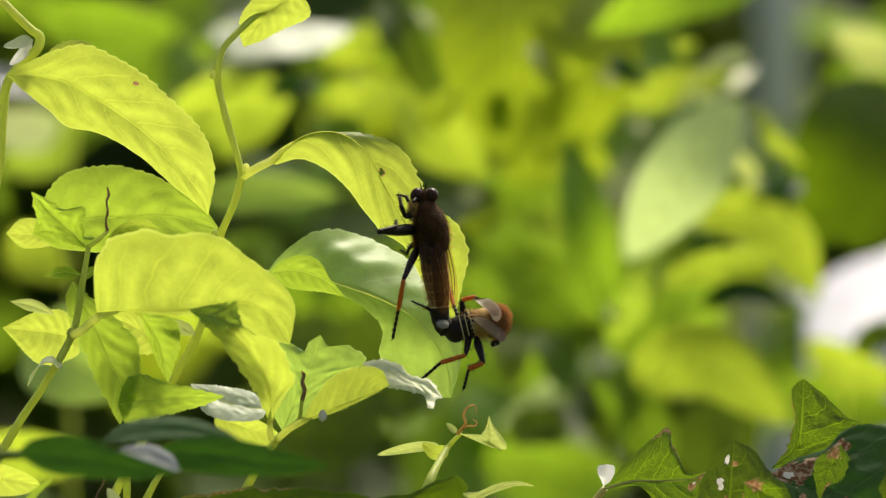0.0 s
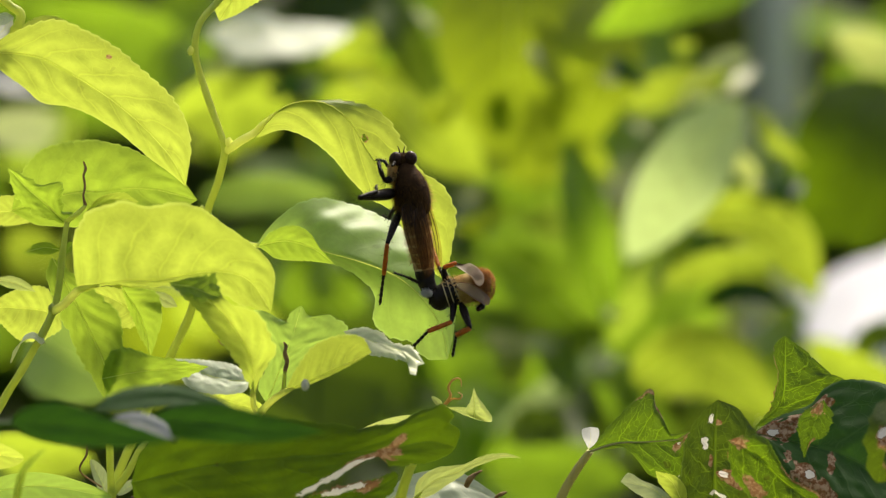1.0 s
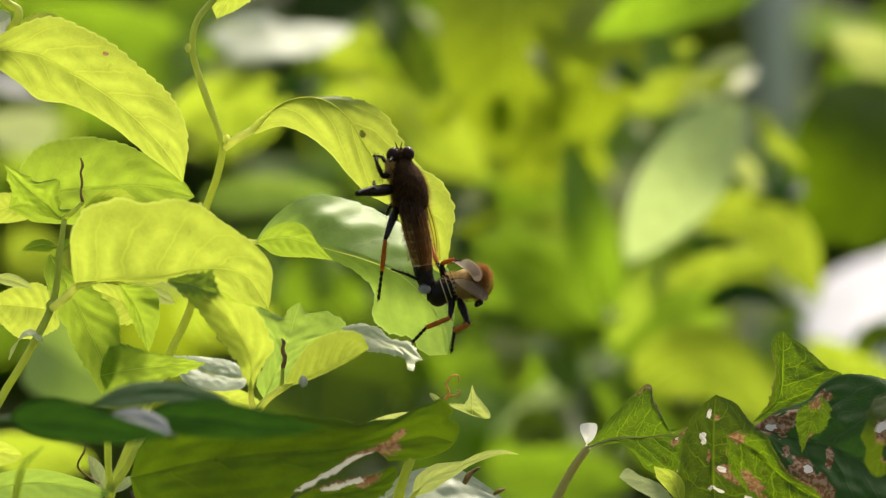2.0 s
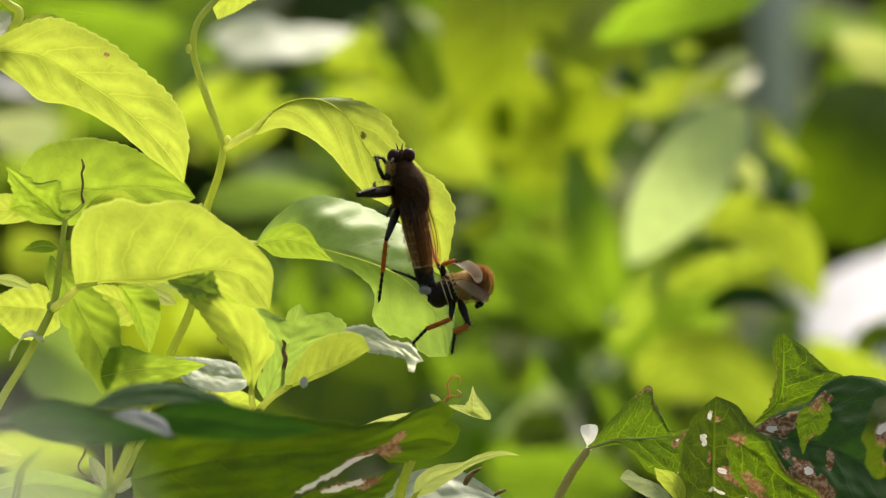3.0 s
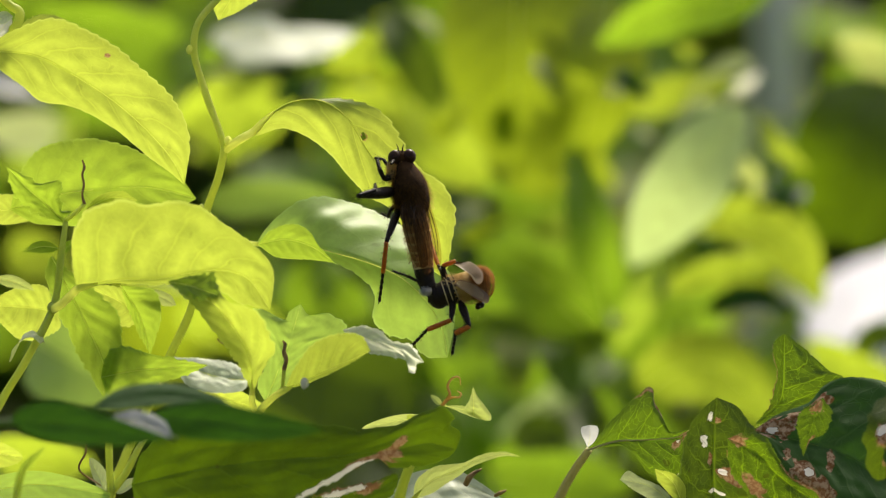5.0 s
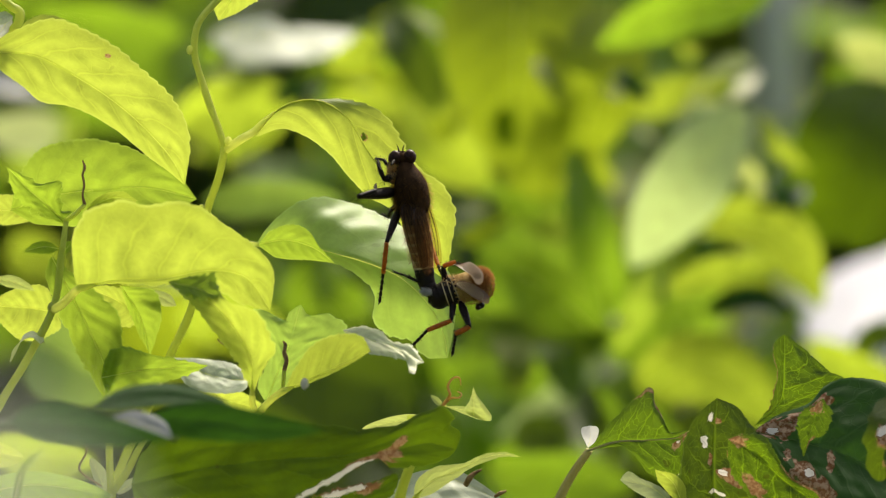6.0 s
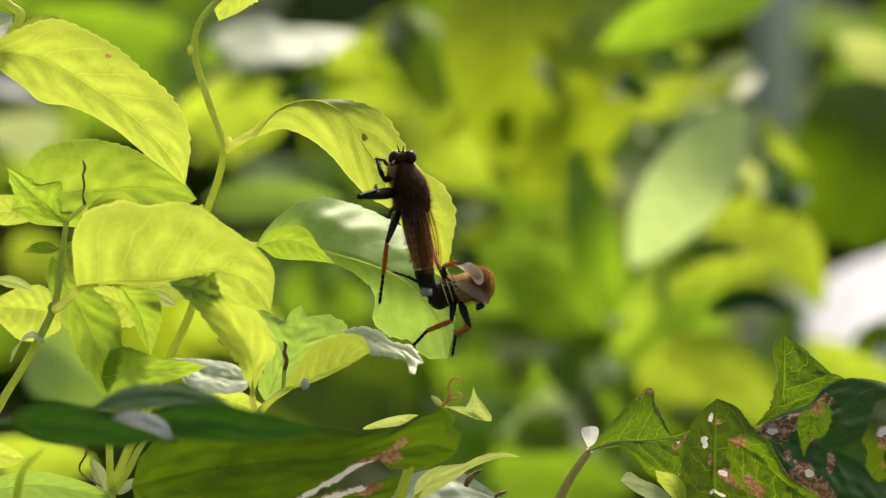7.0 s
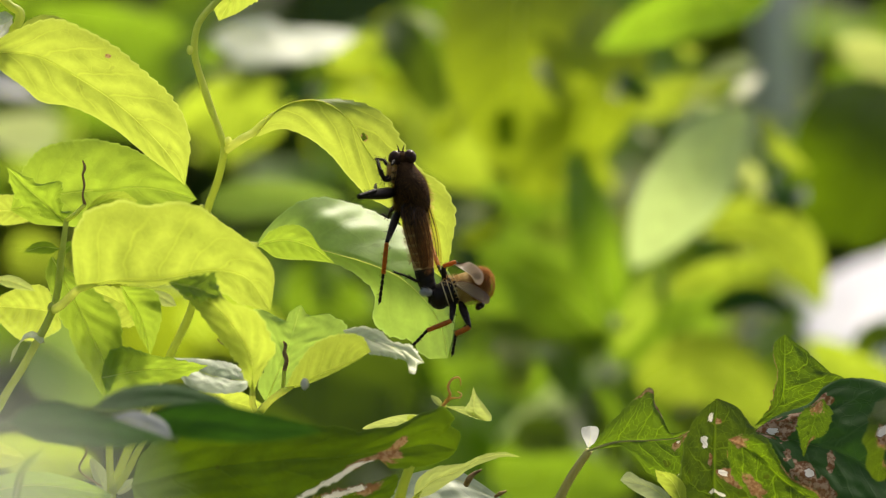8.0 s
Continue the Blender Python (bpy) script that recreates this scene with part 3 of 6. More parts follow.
back_leaf(shoot_star, BACK_GREEN, (7.9, 460, 15.7), (16.3, 450, 12.1), (26.2, 460, 8.6), 4.2, (0, -0.9, -0.42))
back_leaf(shoot_star, SHADY, (16.6, 480, 10.1), (27.8, 470, 6.5), (39.4, 480, 2.3), 5.1, (0, -0.9, -0.42))
# Dark leaves added for the shade of gaps between the green ones.
back_leaf(shoot_star, BACK_DARK_OR_GAP, (16.7, 430, -46.2), (24.2, 420, -44.1), (32, 430, -46.9), 5.0, (0, -0.97, 0.1))
back_leaf(shoot_star, BACK_DARK_OR_GAP, (-13.1, 440, -40.2), (-7.5, 430, -37.9), (0.8, 440, -36.1), 4.7, (0, -0.97, 0.1))
back_leaf(shoot_star, BACK_DARK_OR_GAP, (2.3, 500, -21.5), (8, 490, -21.4), (15.3, 500, -23), 4.3, (0, -0.97, 0.1))
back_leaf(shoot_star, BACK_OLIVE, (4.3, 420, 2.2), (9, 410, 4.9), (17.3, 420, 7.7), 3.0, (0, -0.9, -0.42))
back_leaf(shoot_star, BACK_DARK_OR_GAP, (70.1, 640, -65.8), (77.5, 630, -49.8), (85.8, 640, -62.7), 9.4, (0, -0.97, 0.1))

shoot_pale = thing("shrub_shoot", (70, 430, 32.7), "leafy shrub shoot with a pale glossy drooping leaf", "shrub", G_BACK)
stem("stem", shoot_pale, [(70, 430, 32.7), (75.6, 460, 17.1), (83.3, 500, -5.6), (88.7, 520, -67.2), (89.8, 540, -1786.7)], [0.3, 0.25, 0.2, 0.2, 1.2], DARK_RIB)
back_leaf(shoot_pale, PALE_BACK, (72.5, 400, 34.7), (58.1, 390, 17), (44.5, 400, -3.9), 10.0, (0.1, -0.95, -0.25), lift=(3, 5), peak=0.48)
back_leaf(shoot_pale, BACK_YOUNG, (61, 430, 7.7), (80.6, 420, 5.6), (92.8, 430, -13.7), 7.7, (0, -0.9, -0.42))
back_leaf(shoot_pale, BACK_YOUNG, (84.9, 450, -3.4), (69.1, 440, -4.7), (51.3, 450, -10.4), 4.8, (0, -0.9, -0.42))
back_leaf(shoot_pale, BACK_YOUNG, (47, 520, 36), (59.1, 510, 40.9), (77, 520, 44.1), 5.3, (0, -0.9, -0.42))
back_leaf(shoot_pale, PALE_SHEEN, (64.4, 480, 36.6), (71.1, 470, 38.7), (80.1, 480, 45.1), 2.9, (0, -0.62, 0.75))
back_leaf(shoot_pale, BACK_YOUNG, (78.6, 450, 34.5), (81.6, 440, 26.6), (90.5, 450, 19.8), 2.5, (0, -0.9, -0.42))
back_leaf(shoot_pale, LILAC, (17.8, 600, 16.3), (24.6, 590, 18.5), (33.2, 600, 23.9), 2.0, (0, -0.62, 0.75))
back_leaf(shoot_pale, PALE_SHEEN, (27.5, 580, 19.9), (29.6, 570, 22.8), (32.8, 580, 27.2), 2.1, (0, -0.95, -0.2))
back_leaf(shoot_pale, PALE_SHEEN, (33.8, 450, 33.8), (36.3, 440, 31.6), (39.8, 450, 29.8), 2.1, (0, -0.62, 0.75))
back_leaf(shoot_pale, LIME, (105.1, 560, 53.4), (112.7, 550, 51.6), (128.4, 560, 47.4), 6.9, (0, -0.9, -0.42))
# Near-black slivers painting the shade between the pale and yellow leaves.
back_leaf(shoot_pale, DARK_OR_GAP, (78.1, 425, 16), (82.3, 415, 13.2), (88.4, 425, 16), 3.3, (0, -0.97, 0.1))
back_leaf(shoot_pale, DARK_OR_GAP, (59.9, 420, -0.5), (65.3, 410, 1.2), (72.6, 420, -0.7), 2.1, (0, -0.97, 0.1))
back_leaf(shoot_pale, DARK_OR_GAP, (63.2, 415, -14.9), (73, 405, -10.8), (86, 415, -14.9), 3.0, (0, -0.97, 0.1))

shoot_edge = thing("shrub_shoot", (103.5, 500, -23), "leafy shrub shoot with yellow-green leaves beside a pale stone", "shrub", G_BACK)
stem("stem", shoot_edge, [(103.5, 500, -25.9), (103.3, 520, -67.2), (103.1, 540, -1786.7)], [0.48, 0.96, 1.44], STEM)
back_leaf(shoot_edge, BACK_YOUNG, (92.7, 500, -25.2), (102.9, 490, -30), (120.9, 500, -36), 6.4, (0, -0.9, -0.42))
back_leaf(shoot_edge, BACK_DARK_OR_GAP, (104.4, 480, -26.3), (110.1, 470, -21.4), (122.2, 480, -21.3), 3.7, (0, -0.97, 0.1))
back_leaf(shoot_edge, BACK_GREEN, (86.8, 540, -38.4), (101, 530, -41.1), (122.4, 540, -44.3), 9.2, (0, -0.95, -0.2))

shoot_dark = thing("shrub_shoot", (113.1, 700, 47.3), "shrub shoot with one large dark shaded leaf", "shrub", G_BACK)
stem("stem", shoot_dark, [(104.9, 700, 45.6), (105.6, 740, -26.4), (106.7, 760, -1436.1)], [0.6, 0.96, 1.44], STEM)
back_leaf(shoot_dark, BROAD, (110.8, 480, 43), (101.6, 470, 22.8), (91.5, 480, -0.6), 15.0, (0, -0.87, 0.5))
back_leaf(shoot_dark, BROAD, (123.8, 500, 36.3), (114.4, 490, 17.4), (103.5, 500, 0.1), 13.0, (0, -0.87, 0.5))
back_leaf(shoot_dark, BACK_GREEN, (91, 620, -18.5), (95.1, 610, -27.6), (98.8, 620, -46.4), 10.9, (0, -0.95, -0.2))

shoot_left = thing("shrub_shoot", (-37.7, 480, 43), "leafy shrub shoot with a whitish glossy leaf and yellow-green leaves", "shrub", G_BACK)
stem("stem", shoot_left, [(-32, 480, 54.4), (-36.7, 500, 34.8), (-32.8, 520, -8.6), (-33.2, 540, -1786.7)], [0.35, 0.4, 0.5, 1.44], DARK_RIB)
# Whitish leaf colour stands in for the gloss on these blades.
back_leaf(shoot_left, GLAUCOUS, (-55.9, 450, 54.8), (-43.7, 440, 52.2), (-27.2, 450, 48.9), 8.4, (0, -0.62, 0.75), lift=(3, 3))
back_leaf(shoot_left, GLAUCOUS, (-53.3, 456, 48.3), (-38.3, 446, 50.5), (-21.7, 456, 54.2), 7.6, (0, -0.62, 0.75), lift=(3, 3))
back_leaf(shoot_left, BACK_YOUNG, (-29.7, 470, 47), (-18.9, 460, 50.9), (-7, 470, 55.8), 4.5, (0, -0.9, -0.42))
back_leaf(shoot_left, BACK_YOUNG, (-39.3, 460, 31.9), (-51, 450, 33.8), (-68.3, 460, 31.9), 11.8, (0, -0.9, -0.42))
back_leaf(shoot_left, BACK_YOUNG, (-54.8, 480, 21.6), (-55.9, 470, 34.2), (-54.8, 480, 50.1), 7.1, (0, -0.9, -0.42))
back_leaf(shoot_left, WAXY, (-58.7, 430, 10.9), (-44.5, 420, 13.2), (-24.1, 430, 12.3), 5.0, (0, -0.9, -0.2))
back_leaf(shoot_left, BACK_GREEN, (-26.6, 500, -1.3), (-32.2, 490, -8.5), (-41.1, 500, -17.2), 8.1, (0, -0.95, -0.2))
back_leaf(shoot_left, BACK_GREEN, (-20.6, 480, -17), (-26.1, 470, -11.2), (-32, 480, -4.1), 5.7, (0, -0.95, -0.2))
back_leaf(shoot_left, BACK_GREEN, (-43.6, 600, 0.2), (-54, 590, -9), (-62, 600, -18.3), 10.7, (0, -0.95, -0.2))
back_leaf(shoot_left, BACK_DARK_OR_GAP, (-42.1, 540, -22.1), (-27.1, 530, -32.3), (-6.5, 540, -38.4), 16.3, (0, -0.97, 0.1))
back_leaf(shoot_left, BACK_DARK_OR_GAP, (-27.6, 560, -20.8), (-14, 550, -29.7), (2.4, 560, -41.8), 13.5, (0, -0.97, 0.1))
back_leaf(shoot_left, BACK_DARK_OR_GAP, (-56.1, 560, -44.8), (-34.9, 550, -49), (-12.6, 560, -49.3), 13.5, (0, -0.97, 0.1))
# Near-black sliver in place of the shade between two leaves.
back_leaf(shoot_left, DARK_OR_GAP, (-43, 440, 38), (-36.5, 430, 38.9), (-29.1, 440, 40.8), 2.4, (0, -0.97, 0.1))
back_leaf(shoot_left, BACK_YOUNG, (-61.2, 390, -20.1), (-51.4, 380, -15.9), (-38.3, 390, -20.1), 8.1, (0, -0.9, -0.42))
back_leaf(shoot_left, BACK_OLIVE, (-52.5, 300, -18.9), (-48.3, 290, -20), (-43.6, 300, -16.4), 3.3, (0, -0.9, -0.42))
shoot_far_left = thing("shrub_shoot", (-99.6, 560, 48.1), "leafy shrub shoot with olive and pale leaves", "shrub", G_BACK)
stem("stem", shoot_far_left, [(-95.1, 560, 63.1), (-99.2, 580, 21.4), (-101.9, 600, -1851.2)], [0.48, 0.72, 1.44], STEM)
back_leaf(shoot_far_left, BACK_GREEN, (-108.6, 560, 61.6), (-87.6, 560, 58.6), (-68.1, 560, 57.1), 8, (0, -0.9, -0.3))
back_leaf(shoot_far_left, BACK_GREEN, (-65.8, 620, 59.2), (-77.4, 600, 53.9), (-94.3, 600, 55.4), 12, (0, -0.9, -0.2))
back_leaf(shoot_far_left, BACK_YOUNG, (-101.9, 300, -45.5), (-89.9, 290, -46.7), (-77.8, 300, -48.7), 6.8, (0, -0.9, -0.42))
back_leaf(shoot_far_left, LILAC, (-122, 500, 43.5), (-111.2, 490, 41.8), (-99.6, 500, 37), 4.6, (0, -0.62, 0.75))
back_leaf(shoot_far_left, PALE_SHEEN, (-101.1, 560, 33.1), (-111.6, 560, 31.6), (-125.1, 560, 33.1), 7, (0, -0.8, -0.5))
back_leaf(shoot_far_left, SHADY, (-100.4, 600, 37), (-108.1, 600, 26.3), (-120.4, 600, 21.6), 7, (0, -0.6, -0.2))
back_leaf(shoot_far_left, BACK_GREEN, (-71.3, 640, 41), (-83.9, 640, 41), (-105.9, 640, 36.3), 10, (0, -0.9, -0.2))
back_leaf(shoot_far_left, BACK_YOUNG, (-116.1, 560, 0.1), (-108.6, 560, -1.3), (-99.6, 560, -8.8), 8, (0, -0.9, -0.42))
back_leaf(shoot_far_left, WAXY, (-91.8, 300, -20.2), (-82.3, 290, -25), (-69.7, 290, -32.6), 11, (0, -0.97, 0.05))


# small leaves along the shoots
for root, x, near, z, rx, rz, cnt, mats in ((shoot_top, 26, 400, 36, 22, 24, 13, [BACK_OLIVE, BACK_OLIVE, BACK_YOUNG, BACK_OLIVE, BACK_OLIVE]), (shoot_star, 34, 400, -18, 24, 20, 10, [BACK_GREEN, BACK_GREEN, BACK_YOUNG, BACK_DARK_OR_GAP, BACK_GREEN]),
                                      (shoot_left, -42, 450, 30, 30, 30, 18, [BACK_YOUNG, BACK_GREEN, BACK_OLIVE, BACK_YOUNG, BACK_DARK_OR_GAP]), (shoot_pale, 62, 450, 26, 16, 26, 14, [BACK_YOUNG, BACK_GREEN, BACK_DARK_OR_GAP, BACK_YOUNG, LIME])):
    c = mm((x, near, z)) - root.location
    scatter_leaves(root, rng, cnt, ((c.x - rx * 0.001, c.x + rx * 0.001), (c.y, c.y + 0.12), (c.z - rz * 0.001, c.z + rz * 0.001)), (0.010, 0.022), mats)

# pale stone and post far behind
bm = bmesh.new()
bmesh.ops.create_grid(bm, x_segments=24, y_segments=24, size=0.5)
top = list(bm.verts)
rim = bmesh.ops.extrude_face_region(bm, geom=list(bm.faces))
for v in top:
    v.co.z = 0.42 * v.co.y + 0.03 * noise.noise(v.co * 7) - 0.25 * max(abs(v.co.x) - 0.3, 0)
    v.co = Vector((v.co.x * 0.050 + 0.1235, v.co.y * 0.06 + 0.60, 1.190 + v.co.x * 0.019 + v.co.z * 0.045))
for v in [g for g in rim["geom"] if isinstance(g, bmesh.types.BMVert)]:
    v.co = Vector((v.co.x * 0.05 + 0.122, v.co.y * 0.08 + 0.60, -0.03))
bmesh.ops.recalc_face_normals(bm, faces=bm.faces)
stone = part("standing_stone", bm, STONE, None)
tagged(stone, "pale weathered standing stone with a sloping sunlit top", "stone")
bm = bmesh.new()
tube(bm, [Vector((0.142, 1.55, -0.05)), Vector((0.143, 1.55, 1.0)), Vector((0.142, 1.55, 1.9))], [0.011, 0.0105, 0.010], 30, 14, 0.05)
post = part("post", bm, POST, None)
tagged(post, "grey weathered wooden post among the shrubs", "post")

# ---- climbing vine in focus: the shoot that carries the flies ----
G_VINE = "climbing vine shoots in focus"
vine_perch = thing("climbing_vine", (-38.7, 0, 17.9), "green climbing vine shoot with arched toothed leaves, carrying flies", "vine", G_VINE)
stem("stem", vine_perch, [(-31.6, 6, 55.4), (-35.1, 4, 49.5), (-40.1, 2, 44.2), (-43.4, 0, 39.9), (-44.1, 0, 34.9), (-42.2, 0, 28.1), (-39.6, 0, 20.9), (-38.8, 0, 17.7), (-39.9, 2, 12.6), (-42.2, 6, 6.3), (-43.6, 10, -2.9), (-45.1, 12, -10.8), (-49, 14, -19.3), (-52.9, 16, -28.3), (-56.7, 16, -36.4), (-60.4, 18, -46.6), (-64.8, 25, -87.8), (-70.8, 40, -1259.3)],
     [0.55, 0.58, 0.62, 0.64, 0.66, 0.68, 0.7, 0.74, 0.8, 0.9, 2.0], label="smooth pale green stem", n=120)
bud(vine_perch, (-44.9, -0.7, 35.3), 0.62, RIB)
bud(vine_perch, (-38, -1.2, 19.1), 0.68, RIB)
bud(vine_perch, (-42.8, 0, 7.3), 0.5)
# the arched, folded leaf under the flies
loft_leaf(vine_perch, YOUNG, [(-32.8, -1.9, 20.1), (-28.3, -2.5, 21.4), (-23.9, -1.8, 19.8), (-19.9, -0.5, 16.7), (-16.7, 1.1, 12.9), (-13.2, 2.6, 9.4), (-9.2, 3.6, 7.1), (-6.2, 5.7, 2.1), (-3.2, 7.4, -2.1)],
          [(-33.8, -2.1, 20.5), (-31.3, -3.2, 23), (-27.8, -4.3, 25.6), (-23.3, -4.6, 26.5), (-19.5, -4.2, 25.4), (-16.2, -2.9, 22.4), (-13.6, -1, 17.9), (-9.6, 1.5, 11.9), (-5.2, 4.6, 4.6), (-1.6, 7.1, -1.4), (0.2, 8.9, -5.7)],
          [(-30.3, -3.5, 23.7), (-26.3, -3.9, 26), (-22.3, -3.1, 26.5), (-18.4, -2.2, 26.7), (-13.2, -1.7, 25.6), (-9.4, -1.1, 22.9), (-6.8, 0.3, 18.5), (-3.9, 1.5, 14.3), (0.1, 2.7, 11.5), (2.2, 4.8, 6.5), (1.6, 5.9, 1.6), (0.9, 7.7, -2.7)], bulge=(0.10, 0.06), tooth=(0.1, 0.42), tooth_n=24, holes=((0.445, -0.11, 0.014, 0.09),), label="bright yellow-green arched leaf with toothed rim", rib=0.35, stalk=((-38.4, 0, 17.7), (-35.8, -3, 19.4)), stalk_r=0.75, wave=0.04, seed=3.0)
# glossy leaf below it, and the flap folded over it
loft_leaf(vine_perch, WAXY, [(-30.8, 8, 4.5), (-25.6, 9, 8.5), (-21.1, 11, 9.2), (-14.6, 15, 7.4), (-8.5, 15, 4.4), (-2.4, 12, 0.1), (1.6, 10, -6), (2, 9, -13)],
          [(-33.4, 8, 0.9), (-26.5, 6, 1.3), (-20, 4, -0.5), (-13.4, 4, -2.4), (-7.4, 5, -5.1), (-2.4, 6, -10), (0.1, 7, -15), (0.8, 7, -19.3)],
          [(-29.6, 8, -1.1), (-23.5, 7, -1.7), (-19.5, 6, -2.5), (-14.8, 7, -4.9), (-12.3, 9, -8.5), (-12.5, 9, -12.5), (-9.5, 8, -15.2), (-5.9, 7, -16.2), (-3.2, 6, -19)], bulge=(0.12, 0.05), tooth=0.3, tooth_n=20, torn=0.3, wave=0.035, pucker=0.012, label="glossy mid-green leaf with raised veins", rib=0.5, stalk=((-42.7, 8, 7.2), (-37.8, 12, 2.1)))
loft_leaf(vine_perch, SHADY, [(-30, -3.2, 3.6), (-26.3, -3.5, 4.5), (-23.7, -3.1, 3.3), (-22, -2.2, 0.7)],
          [(-32.8, -2.3, 0.9), (-27.8, -2.6, 1.7), (-22.9, -2.1, 0.3), (-19.2, -1.1, -2.4)],
          [(-29.4, -1.5, -1.4), (-23.9, -1.3, -1.8)], tooth=0.15, tooth_n=16, rib=0.2)
# leaf whose lower rim shows at the top
loft_leaf(vine_perch, YOUNG, [(-38.5, 1.6, 49.2), (-40.7, 3, 46.2), (-40.9, 4.4, 43.1)],
          [(-30.4, 0.7, 51.1), (-36, 2.8, 46.7), (-40, 5.5, 40.7)],
          [(-28.5, 2.5, 47.2), (-33, 3.9, 44.3), (-37.1, 5, 41.9)], tooth=0.3)

# ---- second shoot: big bright leaves ----
vine_left = thing("climbing_vine", (-68.8, -2, -9.9), "climbing vine shoot with large bright yellow-green leaves", "vine", G_VINE)
stem("stem", vine_left, [(-66.5, -4, 5.3), (-67.4, -4, -1.4), (-68.7, -3, -9.9), (-73.8, -2, -19.9), (-77.9, 0, -26.4), (-82.7, 4, -36), (-87.2, 10, -86.7), (-89.7, 30, -1248.4)], [0.45, 0.55, 0.62, 0.7, 0.75, 0.9, 1.6, 2.4], label="slender green stem", n=90)
bud(vine_left, (-69.1, -4.5, -10.2), 0.7)
stem("side_shoot", vine_left, [(-66.6, -4, 5.1), (-64.9, -5, 6.3), (-63.2, -5, 7.9)], [0.45, 0.4, 0.34], n=14)
stem("tendril", vine_left, [(-63.2, -5, 7.9), (-63.6, -5, 9.6), (-63.3, -5, 11.4), (-63.6, -5, 13.2), (-63.2, -5, 14.4), (-63.6, -5, 15.7)], [0.32, 0.22, 0.28, 0.2, 0.26, 0.12], TWIG, "dry brown tendril", 30, 0.4)
loft_leaf(vine_left, YOUNG, [(-63.8, -31.4, -2.8), (-63.4, -33.9, 3), (-61.4, -35.5, 6.7), (-58, -36.1, 8.1), (-55.1, -36.5, 8.9), (-51.7, -36, 7.7), (-48.8, -36, 7.8), (-45.7, -36.3, 8.6), (-42, -35.8, 7.5), (-36.3, -34.2, 3.8), (-31.9, -32.7, 0.3), (-29.3, -31.3, -3), (-29.3, -29.5, -7.2)],
          [(-63.1, -29.7, -6.8), (-56.8, -30.3, -5.4), (-49, -30.4, -5.1), (-40.3, -31, -3.6), (-33.9, -30.5, -4.8), (-29.9, -28.1, -10.5)],
          [(-57.8, -30, -5.9), (-50, -29.9, -6.3), (-43.2, -30.1, -5.7), (-38.6, -29.5, -7.2), (-34.3, -28.5, -9.5)], bulge=(0.06, 0.1), tooth=(0.2, 0.06), tooth_n=34, torn=0.4, wave=0.05, label="large bright yellow-green backlit leaf", rib=0.25, stalk=((-68.8, -3, -10.6), (-66.2, -16, -9.3)), stalk_r=0.75)
loft_leaf(vine_left, YOUNG, [(-79, -5.1, 36.9), (-73, -6.3, 39.7), (-68, -6.8, 40.8), (-63.1, -6, 38.9), (-57.7, -4.7, 35.9), (-53.1, -3, 32), (-48.4, -1.1, 27.6), (-45.8, 0.7, 23.3), (-44.9, 2.5, 18.9), (-45.4, 4.3, 14.7)],
          [(-82.1, -4.3, 35), (-72.1, -3.9, 34.2), (-65.3, -2.5, 30.8), (-58.4, -0.6, 26.3), (-52.3, 1.7, 20.9), (-48, 3.9, 15.7), (-46, 5.7, 11.4)],
          [(-79.2, -3.2, 32.4), (-74.3, -1.7, 28.9), (-71.2, -0.6, 26.3), (-65.9, -0.2, 25.4), (-60.9, 0.8, 23.1), (-56.3, 2.1, 19.9), (-52.4, 3.6, 16.5), (-48.8, 4.7, 13.9)], bulge=(0.08, 0.12), tooth=(0.42, 0.08), tooth_n=27, holes=((0.455, 0.74, 0.009, 0.045),), label="long bright yellow-green backlit leaf", rib=0.2, wave=0.05, seed=8.0)
loft_leaf(vine_left, YOUNG, [(-74.2, 4.3, 40.5), (-71.2, 4.7, 41.7), (-68.2, 4.6, 41.3)],
          [(-76.6, 3.6, 38), (-71.7, 4.2, 39.8), (-66.9, 4.2, 40.1)],
          [(-73.6, 3.7, 38.4), (-69.6, 3.9, 39)], tooth=0.3, rib=0.15, nu=50, nv=6)
loft_leaf(vine_left, SHADY, [(-75.7, 7.6, 13), (-72, 7, 17.8), (-64.8, 6.8, 19.7), (-57.2, 6.9, 18.7), (-50.2, 7.3, 15.2), (-46.5, 7.6, 12.4)],
          [(-77.2, 8.3, 7), (-68.9, 8, 9.7), (-60.8, 7.9, 10.7), (-52.6, 7.8, 11), (-44, 8.1, 9)],
          [(-73, 8.6, 4.7), (-64.9, 8.6, 4.1), (-56.8, 8.6, 4.5), (-48.8, 8.4, 6.3)], bulge=(0.08, 0.05), tooth=(0.3, 0.1), tooth_n=26, rib=0.25)
loft_leaf(vine_left, SHADY, [(-65.3, -1.2, 6.7), (-67.1, -1.2, 6.9), (-67.6, -2.1, 9.6), (-67.2, -2.8, 11.9), (-69, -2.8, 12.1), (-71.2, -2.7, 11.6), (-74, -3.1, 13.2)],
          [(-66.6, -0.5, 4.5), (-70.1, -1.6, 7.9), (-73.4, -2.4, 10.7), (-77, -3.5, 14.5)],
          [(-69.8, -0.8, 5.5), (-73.3, -1.3, 7.1), (-76, -2.2, 10.1)], bulge=(0.15, 0.15), tooth=0.3, tooth_n=9, torn=0.5, wave=0.09, pucker=0.005, rib=0.2, seed=5.0)
loft_leaf(vine_left, YOUNG, [(-74.6, 11, 9), (-79.2, 10.7, 9.7)],
          [(-71.2, 12.3, 5.8), (-76.2, 11.9, 6.8), (-82.3, 11.8, 7)],
          [(-74.2, 12.6, 5), (-79.3, 12.8, 4.5)], tooth=0.3, rib=0.2, nu=60, nv=8)
